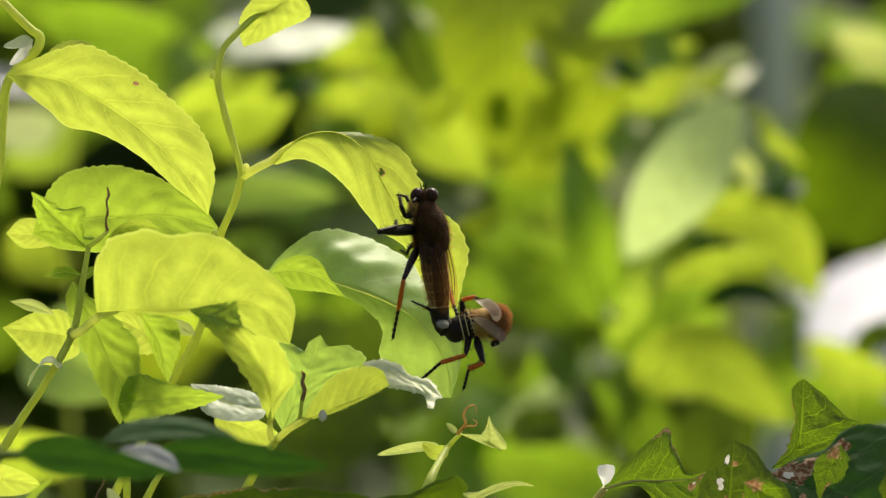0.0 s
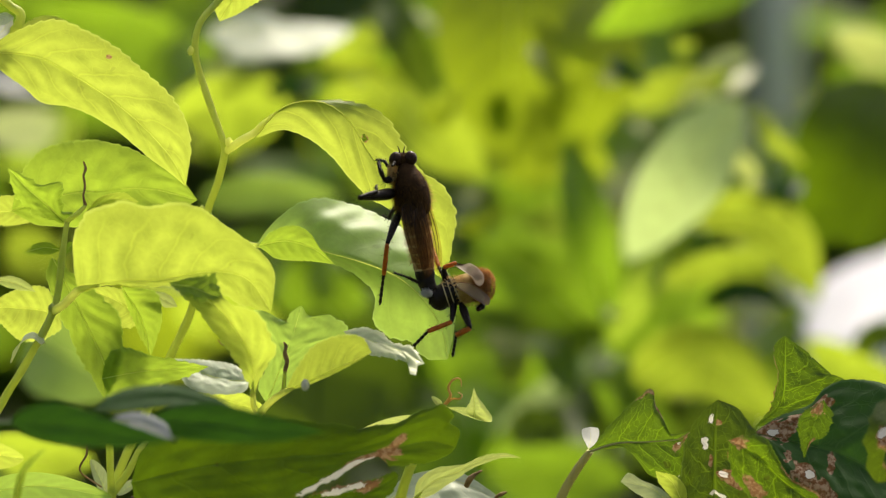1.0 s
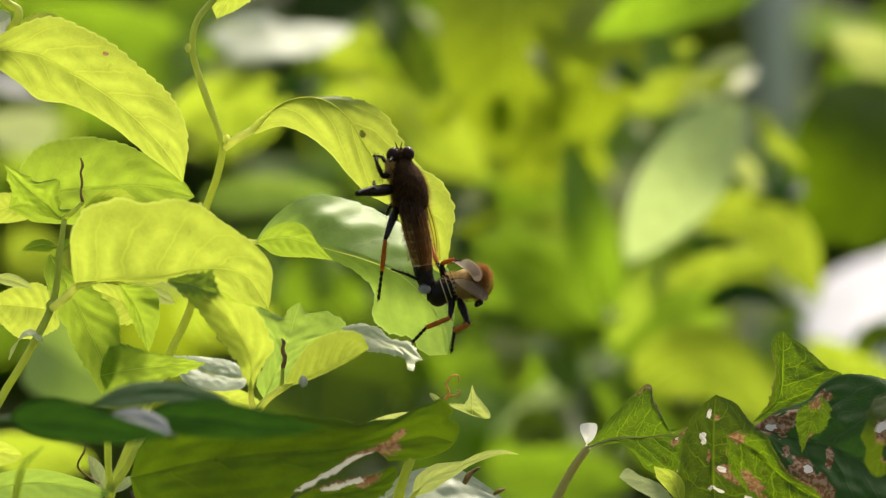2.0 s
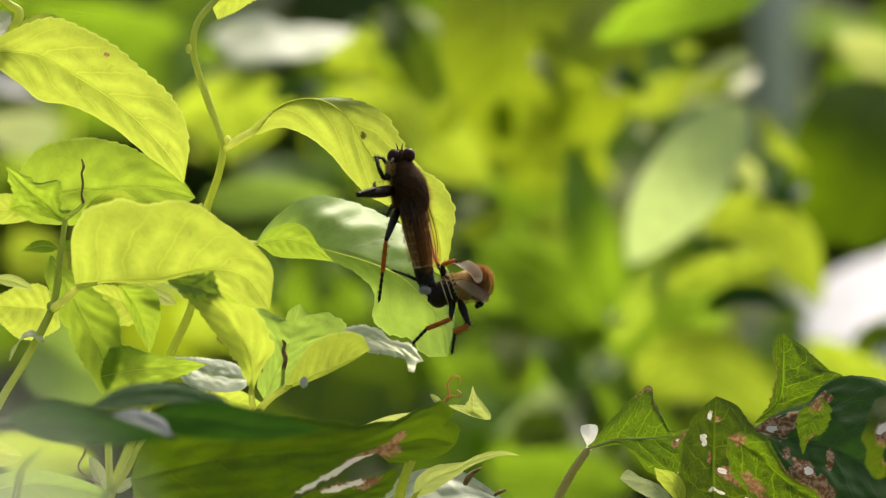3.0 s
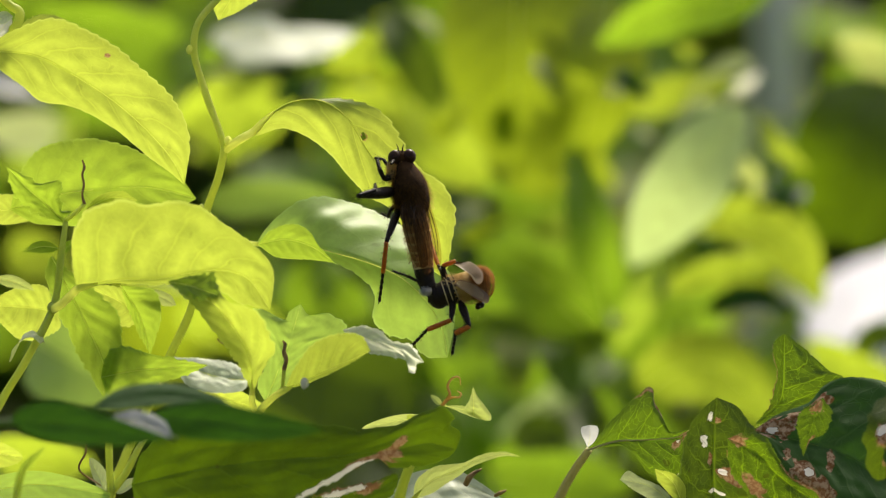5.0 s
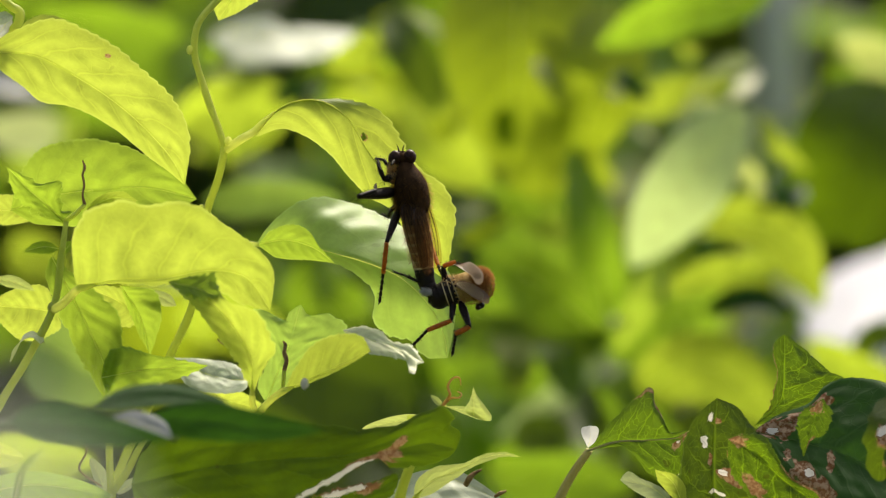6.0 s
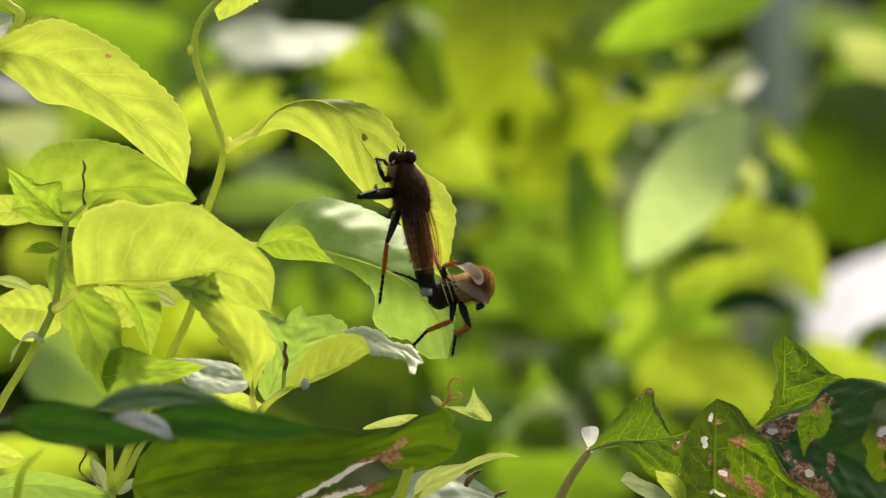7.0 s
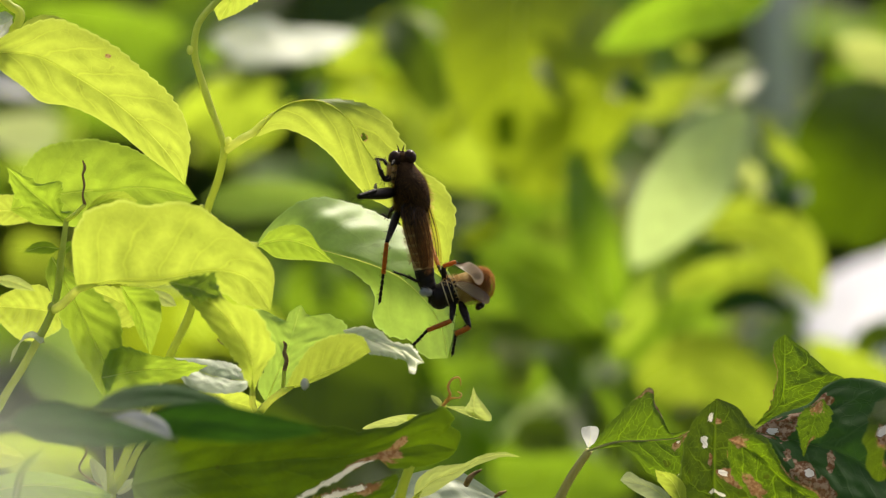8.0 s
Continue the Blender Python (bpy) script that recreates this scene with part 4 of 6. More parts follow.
loft_leaf(vine_left, YOUNG, [(-61, 1.5, 9.5), (-57, 1.1, 10.3)],
          [(-63.7, 2.6, 6.7), (-59, 1.6, 9.1), (-54.2, 1.8, 8.7)],
          [(-60, 2.5, 6.9), (-56, 2.3, 7.5)], tooth=0.3, rib=0.15, nu=50, nv=6)
loft_leaf(vine_left, SHADY, [(-69.6, -4.4, 1.4), (-71.9, -4.4, 1.3)],
          [(-67.6, -4, 0.1), (-70.6, -4.1, 0.5), (-74.3, -3.8, -0.5)],
          [(-69.4, -3.8, -0.7), (-72, -3.8, -0.7)], tooth=0.2, tooth_n=8, rib=0.2, nu=40, nv=6)
leaf(vine_left, SHADY, [(-67.7, 2, -0.7), (-66.3, 2, 0.7), (-65.3, 2, 1.3)], (0.7, 0.9), (0, -0.8, -0.2), rib=0.2, nu=20, nv=6)
loft_leaf(vine_left, YOUNG, [(-71.4, 13.4, -6.6), (-76.3, 13.5, -6.8)],
          [(-68.9, 15.3, -11.3), (-74.4, 15, -10.5), (-82.5, 14.8, -10)],
          [(-68.9, 16.5, -14.3), (-75.5, 17.3, -16.3)], tooth=0.3, rib=0.2)
loft_leaf(vine_left, LIME, [(-77.1, 9.9, -4.6), (-74.1, 10, -6)],
          [(-81.1, 9.9, -5.1), (-77.1, 10, -5.8), (-72.9, 10.1, -7.4)],
          [(-78.1, 10, -6.6), (-75.1, 10.1, -7.2)], tooth=0.1, rib=0.2, nu=40, nv=6)
# leaf hanging like a sail
loft_leaf(vine_left, SHADY, [(-65.7, 2.5, -4.1), (-60.8, 3.1, -8.1), (-57.5, 3.7, -12.2), (-56.9, 4.4, -17.2), (-58.1, 5.2, -22)],
          [(-69.5, 2, -1.1), (-66.1, 3.1, -7.9), (-62.6, 4.1, -15), (-60.2, 5, -21), (-60.4, 5.8, -26.4)],
          [(-70.7, 2.5, -3.9), (-69.4, 3.2, -8.9), (-67, 4, -14.2), (-64.1, 4.9, -20.2)], bulge=(0.05, 0.04), tooth=0.25, tooth_n=16, torn=0.3, wave=0.05, label="green leaf hanging from its stalk", rib=0.3, seed=4.2)
loft_leaf(vine_left, SHADY, [(-59.8, 4.1, -18.8), (-57.2, 3.7, -17), (-52.4, 4, -18.4), (-46.6, 4.2, -19.6)],
          [(-60.9, 4.9, -22.8), (-54.6, 4.6, -21.6), (-47.6, 4.5, -21), (-41.8, 4.4, -20.6)],
          [(-59.1, 5.5, -26), (-54.7, 5.3, -24.8), (-49.6, 5, -23.6), (-45.1, 4.7, -22.2)], bulge=(0.05, 0.05), tooth=0.25, tooth_n=12, torn=0.3, wave=0.06, rib=0.2, label="green side lobe with a pointed tip")
loft_leaf(vine_left, YOUNG, [(-55.4, 10.5, -8), (-59.7, 9.8, -6.4)],
          [(-53.8, 12.1, -12.2), (-58.5, 10.9, -9), (-63.8, 10, -6.8)],
          [(-56.4, 12.8, -13.9), (-60, 11.9, -11.6)], tooth=0.3, tooth_n=12, rib=0.2)
loft_leaf(vine_left, SHADY, [(-51.3, 7.8, -7.5), (-50.3, 8.9, -12)],
          [(-57.6, 7.6, -6.4), (-54.3, 8.8, -11.5), (-52.3, 10.6, -18.9)],
          [(-56.3, 8.6, -10.5), (-53.9, 9.9, -16)], tooth=0.2, tooth_n=12, rib=0.35)
loft_leaf(vine_left, LIME, [(-51.8, 8.9, -7.2), (-48.8, 9, -8)],
          [(-53.8, 8.8, -6.8), (-50.3, 9, -8.5), (-47.6, 9.2, -10)],
          [(-51.8, 9.1, -9), (-49.3, 9.2, -10.2)], tooth=0.2, tooth_n=10, rib=0.15, nu=40, nv=6)
leaf(vine_left, PALE_SHEEN, [(-76.5, -1, -19.9), (-74.6, -3, -16.3), (-72.3, -4, -15.4), (-70.3, -4, -17.2)], (1.2, 2.0), (0.3, -0.4, 0.8), rib=0.2, wave=2.5, ragged=0.4, holes=((0.96, 0.0, 0.06, 0.9),), label="shrivelled pale leaf with a black tip")

# hooked stem in the upper corner
vine_hook = thing("climbing_vine", (-76.1, 2, 40.2), "hooked green vine stem with a whitish leaf at its bend", "vine", G_VINE)
stem("stem", vine_hook, [(-90.6, 2, 56.2), (-84.6, 2, 51.2), (-81.5, 1, 47.6), (-76.6, 0, 43.1), (-75, 0, 41.9), (-75.4, 0, 39.7), (-78.5, 2, 36.8), (-80.7, 2, 33.2), (-81.4, 3, 27.2), (-81.7, 4, 20.2), (-83, 6, 12.2), (-86.2, 10, -16), (-90.8, 30, -1248.4)],
     [0.7, 0.75, 0.8, 0.85, 0.9, 0.9, 0.95, 1.0, 1.2, 2.0], n=100)
leaf(vine_hook, PALE_SHEEN, [(-76.6, 0, 41.7), (-78.3, -1, 40.7), (-81.3, -1, 39.9)], (1.3, 1.6), (0, -0.7, 0.6), rib=0.2, wave=2.0, nu=24, nv=6)
leaf(vine_hook, HUSK, [(-76.9, 1, 41.3), (-78, 0, 39.1), (-80.2, 0, 36.7)], (0.8, 1.2), (0.3, -0.8, 0.3), rib=0.2, wave=2.0, nu=24, nv=6)

# ---- third shoot: leaves on a low stem ----
vine_low = thing("climbing_vine", (-32.3, 4, -28.2), "low climbing vine shoot with folded and drooping leaves", "vine", G_VINE)
stem("stem", vine_low, [(-28.5, 2, -24.9), (-32.3, 4, -28.4), (-36.7, 10, -35.2), (-40.9, 14, -46.5), (-46.2, 20, -97.6), (-49.7, 30, -1248.4)], [0.5, 0.7, 0.9, 1.2, 2.0], n=60)
stem("side_shoot", vine_low, [(-28.5, 2, -24.9), (-28.3, 1.5, -23.2), (-28.2, 1, -21.4)], [0.4, 0.35, 0.33], n=12)
stem("tendril", vine_low, [(-28.2, 1, -21.4), (-27.8, 1, -19.6), (-28.2, 1, -18.2), (-28, 1, -16.9), (-28.4, 1, -16.2)], [0.36, 0.3, 0.36, 0.26, 0.3, 0.14], TWIG, "dark brown tendril", 24, 0.4)
loft_leaf(vine_low, YOUNG, [(-26.1, -29.9, -21.3), (-23, -32.3, -16.6), (-19.8, -33.3, -14.7), (-16.1, -33.5, -14.2), (-13.8, -33.1, -15)],
          [(-27.4, -28.4, -24.3), (-23.3, -29.3, -22.5), (-17.9, -30.5, -20), (-12.5, -31.8, -17.5)],
          [(-23, -29, -23), (-17.5, -30.3, -20.5)], bulge=(0.12, 0.02), tooth=(0.22, 0.04), tooth_n=16, label="folded bright leaf with a drooping tip", rib=0.3, stalk=((-32.3, 4, -28.4), (-29.6, -16, -25.8)), stalk_r=0.6)
# Sheen of the leaf tip is painted as a whitish colour.
loft_leaf(vine_low, PALE_SHEEN, [(-14.1, -20.1, -13.4), (-11, -21, -14.1), (-9, -23, -15.9), (-5.5, -24, -16.7)],
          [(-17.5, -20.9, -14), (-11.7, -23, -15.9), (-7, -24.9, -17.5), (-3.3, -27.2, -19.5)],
          [(-13.6, -25.1, -17.7), (-9.2, -26.1, -18.6), (-6.4, -27.1, -19.4), (-5.4, -29.7, -21.7), (-4.5, -27.6, -19.9)], bulge=(0.15, 0.1), tooth=0.25, tooth_n=14, wave=0.10, pucker=0.004, torn=0.3, rib=0.15, label="toothed leaf tip with its whitish sheen put into the colour")
loft_leaf(vine_low, WAXY, [(-33.1, 8.7, -24.1), (-31.2, 8, -18.5), (-31.6, 7.5, -14.5), (-34, 7.1, -10.9), (-30.6, 7.1, -11.4), (-28.3, 7.3, -12.8), (-27.2, 7.1, -10.9)],
          [(-31.7, 9, -27.3), (-29.2, 8.3, -21.1), (-27.2, 7.7, -16), (-25.4, 7, -9.8)],
          [(-27.6, 8.6, -23.9), (-24.1, 8.2, -20), (-20.3, 7.7, -16), (-17.2, 7.5, -14.4), (-18.5, 7.3, -12.5), (-21, 7.1, -11.4), (-23.9, 7.2, -11.7)], bulge=(0.06, 0.08), tooth=0.2, tooth_n=14, torn=0.5, wave=0.08, pucker=0.005, rib=0.3, label="grey-green leaf with a torn rim", seed=7.7)
loft_leaf(vine_low, YOUNG, [(-30.8, -37, -20.8), (-28.7, -39, -17.3), (-29.6, -42, -13.6), (-31.6, -44, -10.3), (-36.7, -44, -8.3), (-38.6, -39, -6.4), (-39.9, -34, -4.5), (-43.5, -33, -4.9)],
          [(-32.9, -30, -25.2), (-32.9, -35, -19.3), (-35.1, -40, -14.4), (-39.4, -42, -9.2), (-47.2, -33, -5.5)],
          [(-34, -33, -21.8), (-36.4, -37, -18.1), (-39.4, -40, -13.6), (-43.1, -38, -9.4)], bulge=(0.08, 0.04), tooth=0.25, tooth_n=18, torn=0.35, wave=0.08, rib=0.35, label="yellow-green leaf standing on its stalk", stalk=((-33.5, 2, -28.2), (-33.2, -18, -26.7)), stalk_r=0.55)
loft_leaf(vine_low, SHADY, [(-43.7, -41.3, -4.7), (-41, -41.2, -4.3), (-39.5, -41.2, -4.3), (-38.4, -41.6, -5.7)],
          [(-47, -41.6, -5.6), (-43.2, -41.8, -6.2), (-37.7, -42.6, -8.2)],
          [(-45.4, -42.1, -7), (-41.9, -42.7, -8.6)], tooth=0.4, tooth_n=9, torn=0.5, wave=0.15, rib=0.2, nu=60, nv=8, label="torn dark green leaf tip")
loft_leaf(vine_low, GLAUCOUS, [(-36.7, 14.8, -21), (-41, 15.9, -19.9), (-45, 16.2, -19.6)],
          [(-34.6, 12.4, -23.4), (-39.6, 12.8, -23), (-44.8, 14.4, -21.4), (-48.7, 16.4, -19.4)],
          [(-35.7, 10.4, -25.3), (-40.8, 9.8, -25.9), (-45.7, 11.2, -24.5)], bulge=(0.1, 0.1), tooth=0.25, tooth_n=16, wave=0.06, pucker=0.004, rib=0.2)
leaf(vine_low, YOUNG, [(-44.2, 20, -25.3), (-38, 18, -27.3), (-31.8, 16, -28.8)], (3.0, 3.0), (0, -0.9, -0.42), teeth=0.04, rib=0.3)

# Small white bead under the leaf, no bud of the plant; same shape used.
bud(vine_low, (-23.8, -35, -23.0), 0.75, HUSK)
stem("scrap", vine_low, [(-40, -1, -15.8), (-39.2, -1, -16.6), (-38.4, -1, -16.4), (-37.8, -1, -15.6)], [0.1, 0.18, 0.16, 0.06], BARK, "hooked brown scrap", 12)

# fork of stems low down
vine_fork = thing("climbing_vine", (-59.1, 6, -42.9), "forked pale green vine stem with small whitish leaves", "vine", G_VINE)
stem("stem", vine_fork, [(-59.4, 4, -33), (-59.3, 5, -39.1), (-59.1, 6, -43.3), (-59.8, 8, -52.3), (-62.3, 16, -107.4), (-64.1, 30, -1248.4)], [0.6, 0.7, 0.9, 1.2, 2.0], n=50)
stem("side_shoot", vine_fork, [(-59.1, 6, -43.3), (-56.5, 6, -39.9), (-54.1, 6, -35.3), (-52.6, 8, -33.1)], [0.8, 0.7, 0.6, 0.4], n=24)
stem("tendril", vine_fork, [(-60.8, 4, -42), (-64.6, 3, -39), (-63.4, 3, -36), (-63.6, 3, -33)], [0.16, 0.2, 0.2, 0.12], TWIG, n=20)
leaf(vine_fork, PALE_SHEEN, [(-59.9, 10, -44.3), (-61.3, 9, -40.7), (-63, 8, -37.2)], (1.6, 1.4), (0.2, -0.8, 0.5), rib=0.2, nu=24, nv=6)
leaf(vine_fork, PALE_SHEEN, [(-58.4, 10, -43.5), (-56.4, 10, -42.3), (-54.3, 10, -40.9)], (0.9, 1.2), (0.2, -0.7, 0.6), rib=0.2, nu=24, nv=6)
leaf(vine_fork, YOUNG, [(-92, 16, -36.4), (-84, 16, -36.2), (-75.4, 16, -37.4)], (3.6, 3.4), (0.1, -0.9, -0.42), teeth=0.04, rib=0.3)
leaf(vine_fork, WAXY, [(-84.9, 6, -44.1), (-72.7, 4, -41.8), (-59, 4, -43.7)], (3.5, 2.6), (0.0, -0.9, -0.1), teeth=0.03, rib=0.3)

# ---- small shoot with three-cornered leaves ----
vine_small = thing("seedling_shoot", (-1.4, -2, -31.8), "small pale shoot with three-cornered leaves and a curled tendril", "shoot", G_VINE)
stem("stem", vine_small, [(0.4, -2, -27.5), (-1.9, -1, -30.1), (-5.1, -14, -36), (-7.7, -12, -44), (-9.5, 12, -96.9), (-9.7, 30, -1248.4)], [0.35, 0.5, 0.8, 1.0, 1.2, 2.0], n=50)
stem("tendril", vine_small, [(0, -3, -27.5), (1.4, -4, -26.2), (2.8, -5, -26.1), (3.2, -5, -25.5), (2.5, -4, -25)], [0.22, 0.2, 0.18, 0.1], GOLD_TWIG, "golden curled tendril", 20)
stem("tendril", vine_small, [(-0.2, -3, -27.6), (1.2, -4, -25.6), (0.8, -4, -24.2), (1.6, -4, -22.8), (2.8, -4, -22.6), (3.1, -4, -24)], [0.3, 0.26, 0.22, 0.18, 0.1], GOLD_TWIG, "curled golden brown tendril", 30)
loft_leaf(vine_small, LIME, [(2.4, -3.2, -27.6), (5.8, -3.1, -28.1)],
          [(0.2, -3.2, -27.6), (4.6, -3, -28.6), (8.5, -2.7, -30)],
          [(2.4, -3, -28.5), (6.2, -2.7, -30)], tooth=0.1, rib=0.12, nu=50, nv=6, wave=0.15)
loft_leaf(vine_small, LIME, [(8.4, -3.1, -30), (7.2, -3.9, -27.4), (6, -4.3, -25.8)],
          [(5.4, -3.2, -29.6), (5.4, -4, -27), (5.3, -4.8, -24.2)],
          [(3.8, -3.6, -28.4), (4.7, -4.2, -26.4)], tooth=0.12, tooth_n=9, rib=0.15, nu=50, nv=6, bulge=(0.1, 0.15))
leaf(vine_small, LIME, [(-0.4, -1, -27.5), (-1.2, -1, -26.7), (-2.2, -1, -25.8)], (0.6, 0.6), (0.1, -0.9, 0.3), rib=0.15, nu=16, nv=5)
leaf(vine_small, LIME, [(-3.4, 3, -30), (-8.4, 3, -30.5), (-14.4, 3, -31.8)], (1.2, 0.8), (0.1, -0.9, -0.3), rib=0.2, nu=24, nv=6)
leaf(vine_small, YOUNG, [(-1.9, 0, -30.4), (-3.9, 0, -31.1), (-6.4, 0, -29.4)], (1.6, 1.4), (0.1, -0.9, -0.42), rib=0.2, nu=24, nv=6)
loft_leaf(vine_small, LIME, [(-4.5, -13.5, -40.2), (-1.4, -14.2, -38), (3.6, -14.4, -37.3), (6.5, -14.8, -35.9), (10.5, -15, -35.3)],
          [(-5.3, -12.4, -43.8), (-1.9, -13.5, -40.4), (2.1, -13.9, -38.8), (6.5, -14.6, -36.6), (10.3, -14.9, -35.7), (13.6, -14.7, -36.2)],
          [(-2.2, -12.7, -42.8), (1.8, -13.5, -40.2), (5.7, -14.3, -37.7), (10.1, -14.7, -36.2)], tooth=0.08, rib=0.2, wave=0.05, label="narrow pale yellow-green leaf", stalk=((-6.2, -6, -47.6), (-5.6, -10, -45.5)))
leaf(vine_small, GLAUCOUS, [(-12.5, 6, -46.1), (-5.4, 4, -41.8), (1.6, 4, -40.8), (11.2, 6, -45.3)], (6.0, 2.2), (0.0, -0.75, 0.6), rib=0.15, wave=1.4, label="glaucous whitish-green leaf with brown scraps")
stem("scrap", vine_small, [(4, 1, -41.7), (4.6, 0, -40.5), (5.4, 0, -39.7), (6.8, 0, -38.9)], [0.5, 0.6, 0.4, 0.15], TWIG, "brown withered scrap", 10)
stem("scrap", vine_small, [(9.2, 1, -43.7), (10.2, 0, -43.1), (11.2, 0, -42.7)], [0.3, 0.4, 0.15], TWIG, "brown withered scrap", 8)

# ---- dark leaves in front ----
front_shrub = thing("shrub_branch", (-43.7, -108, -29.6), "shrub branch with dark glossy leaves near the lens", "shrub")
stem("stem", front_shrub, [(-42.8, -104, -30.4), (-51, -108, -29.4), (-61.6, -112, -28), (-76, -112, -29.6), (-84.4, -108, -59.6), (-89.6, -100, -1052.8)], [0.4, 0.5, 0.7, 1.0, 2.0], DARK_RIB, n=40)
loft_leaf(front_shrub, DARK_OR_GAP, [(-66.3, -125.4, -25), (-60.7, -125.5, -23.7), (-54.5, -125.3, -25.5), (-48.3, -125.1, -27.6)],
          [(-68.1, -125.1, -27), (-60.8, -125.1, -27.3), (-51.9, -124.9, -28.9), (-42.7, -124.8, -29.8)],
          [(-64.3, -124.9, -29.5), (-58.1, -124.7, -30.6), (-50.1, -124.7, -30.9)], tooth=0.1, rib=0.12, nu=60, nv=8, label="dark green glossy leaf")
loft_leaf(front_shrub, DEEP, [(-53.4, -96.1, -23.1), (-48, -94.8, -21.8), (-41.6, -95.1, -22.1), (-36.5, -96.9, -23.8)],
          [(-56.6, -98.9, -25.9), (-50.6, -97.4, -24.4), (-43.3, -96.9, -23.9), (-33.4, -98.7, -25.7)],
          [(-51.4, -99, -26), (-44.2, -98.2, -25.2), (-37.8, -98.5, -25.4)], tooth=0.1, rib=0.12, nu=60, nv=8)
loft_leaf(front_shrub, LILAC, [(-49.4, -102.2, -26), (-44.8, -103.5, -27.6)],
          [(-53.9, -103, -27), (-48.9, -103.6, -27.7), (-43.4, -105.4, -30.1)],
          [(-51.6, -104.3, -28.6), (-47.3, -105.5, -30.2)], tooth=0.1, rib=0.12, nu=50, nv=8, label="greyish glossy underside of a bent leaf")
loft_leaf(front_shrub, DARK_OR_GAP, [(-43.2, -100.3, -25), (-36.8, -100.4, -24.6), (-30.4, -100.2, -26), (-24, -100.1, -27.6)],
          [(-47.5, -100.1, -27), (-37.7, -100.1, -27.7), (-28.6, -99.9, -28.7), (-19, -99.9, -29.2)],
          [(-44.1, -99.8, -29.8), (-35, -99.7, -30.9), (-25.9, -99.7, -30.6)], tooth=0.1, rib=0.12, nu=60, nv=8)
leaf(front_shrub, SHADY, [(-73, -50, -46.7), (-70.4, -60, -36.8), (-66.4, -64, -32.9)], (0.8, 0.8), (0.4, -0.9, -0.2), rib=0.5, nu=20, nv=5)

broad_shrub = thing("shrub_branch", (-25.8, -24, -44.9), "broad dark green leaf eaten into brown holes", "shrub")
stem("stem", broad_shrub, [(-53.2, -24, -43), (-51.3, -24, -54.7), (-50.5, -20, -104), (-51.4, 0, -1195.9)], [0.8, 1.0, 1.5, 2.5], BARK, n=40)
loft_leaf(broad_shrub, BROAD, [(-51.8, -30.1, -34.9), (-47.1, -30.2, -31.8), (-39.3, -30.3, -30.3), (-30.6, -30.3, -29.5), (-23.3, -30.3, -29.6), (-15, -30.3, -31), (-9, -30.3, -30.6), (-3.8, -30.4, -28.1), (0.1, -30.5, -27.1), (1.8, -30.4, -29.3), (1.1, -30.3, -30.3), (2.9, -30.2, -31.8)],
          [(-53.7, -29.8, -40.6), (-42.2, -29.9, -38.1), (-29.6, -30, -36.5), (-17.9, -30, -35.7), (-8.2, -30.1, -34.5), (-2.3, -30.1, -33.5), (2.3, -30.1, -34.5)],
          [(-51.5, -29.5, -46.2), (-39.3, -29.5, -46.2), (-29.6, -29.5, -45.2), (-22.6, -29.7, -42), (-16.7, -29.9, -38.6), (-11.6, -30, -36.4), (-8.2, -29.9, -37.3), (-2.3, -30, -37.1), (1.1, -30, -35.7)], nu=190, nv=40, tooth=0.35, tooth_n=22, torn=0.6, wave=0.05, pucker=0.006, rib=0.15, blots=((0.72, -0.75, 0.05, 0.35), (0.79, -0.3, 0.035, 0.3), (0.81, 0.1, 0.02, 0.2), (0.76, -0.75, 0.05, 0.3), (0.30, 0.97, 0.12, 0.03)), bleach=((0.58, -0.93, 0.06, 0.10), (0.65, -0.86, 0.05, 0.14), (0.70, -0.74, 0.03, 0.14), (0.74, -0.9, 0.02, 0.12)), label="broad dark green leaf with brown-rimmed eaten holes")
loft_leaf(broad_shrub, BROAD, [(-21.8, -28, -42.4), (-17, -28.2, -41), (-12.1, -28.3, -40.1), (-8.2, -28.4, -38.7)],
          [(-27.7, -27.7, -45.3), (-19.9, -27.9, -43.6), (-13.1, -28, -42.4), (-7.6, -28.3, -39.5)],
          [(-19.9, -27.7, -45.7), (-12.1, -27.8, -44.8), (-8.2, -28.1, -41.8)], nu=90, nv=24, tooth=0.2, torn=0.5, wave=0.06, rib=0.1, bleach=((0.45, 0.55, 0.10, 0.25), (0.62, 0.7, 0.08, 0.2)), blots=((0.72, 0.5, 0.10, 0.4), (0.5, 0.9, 0.2, 0.2)))

# ---- chewed shrub with netted leaves ----
chewed = thing("shrub_branch", (25.5, -4, -35.3), "shrub branch with chewed dark green leaves and brown blight", "shrub")
stem("stem", chewed, [(25.7, -6, -35.3), (23.3, -4, -38.8), (21.2, -2, -42.6), (18.6, 0, -48.9), (14.7, 10, -96.8), (11.9, 30, -1248.4)], [0.7, 0.85, 0.95, 1.2, 2.4], GREY_STEM, "grey-green leaf stalk", n=50)
leaf(chewed, HUSK, [(25.4, -7, -34.9), (25.8, -8, -33.1), (25.7, -8, -30.9)], (1.6, 1.7), (0, -0.9, 0.3), lift=(20, 20), peak=0.8, point=0.5, rib=0.15, nu=24, nv=6, label="white papery tip")
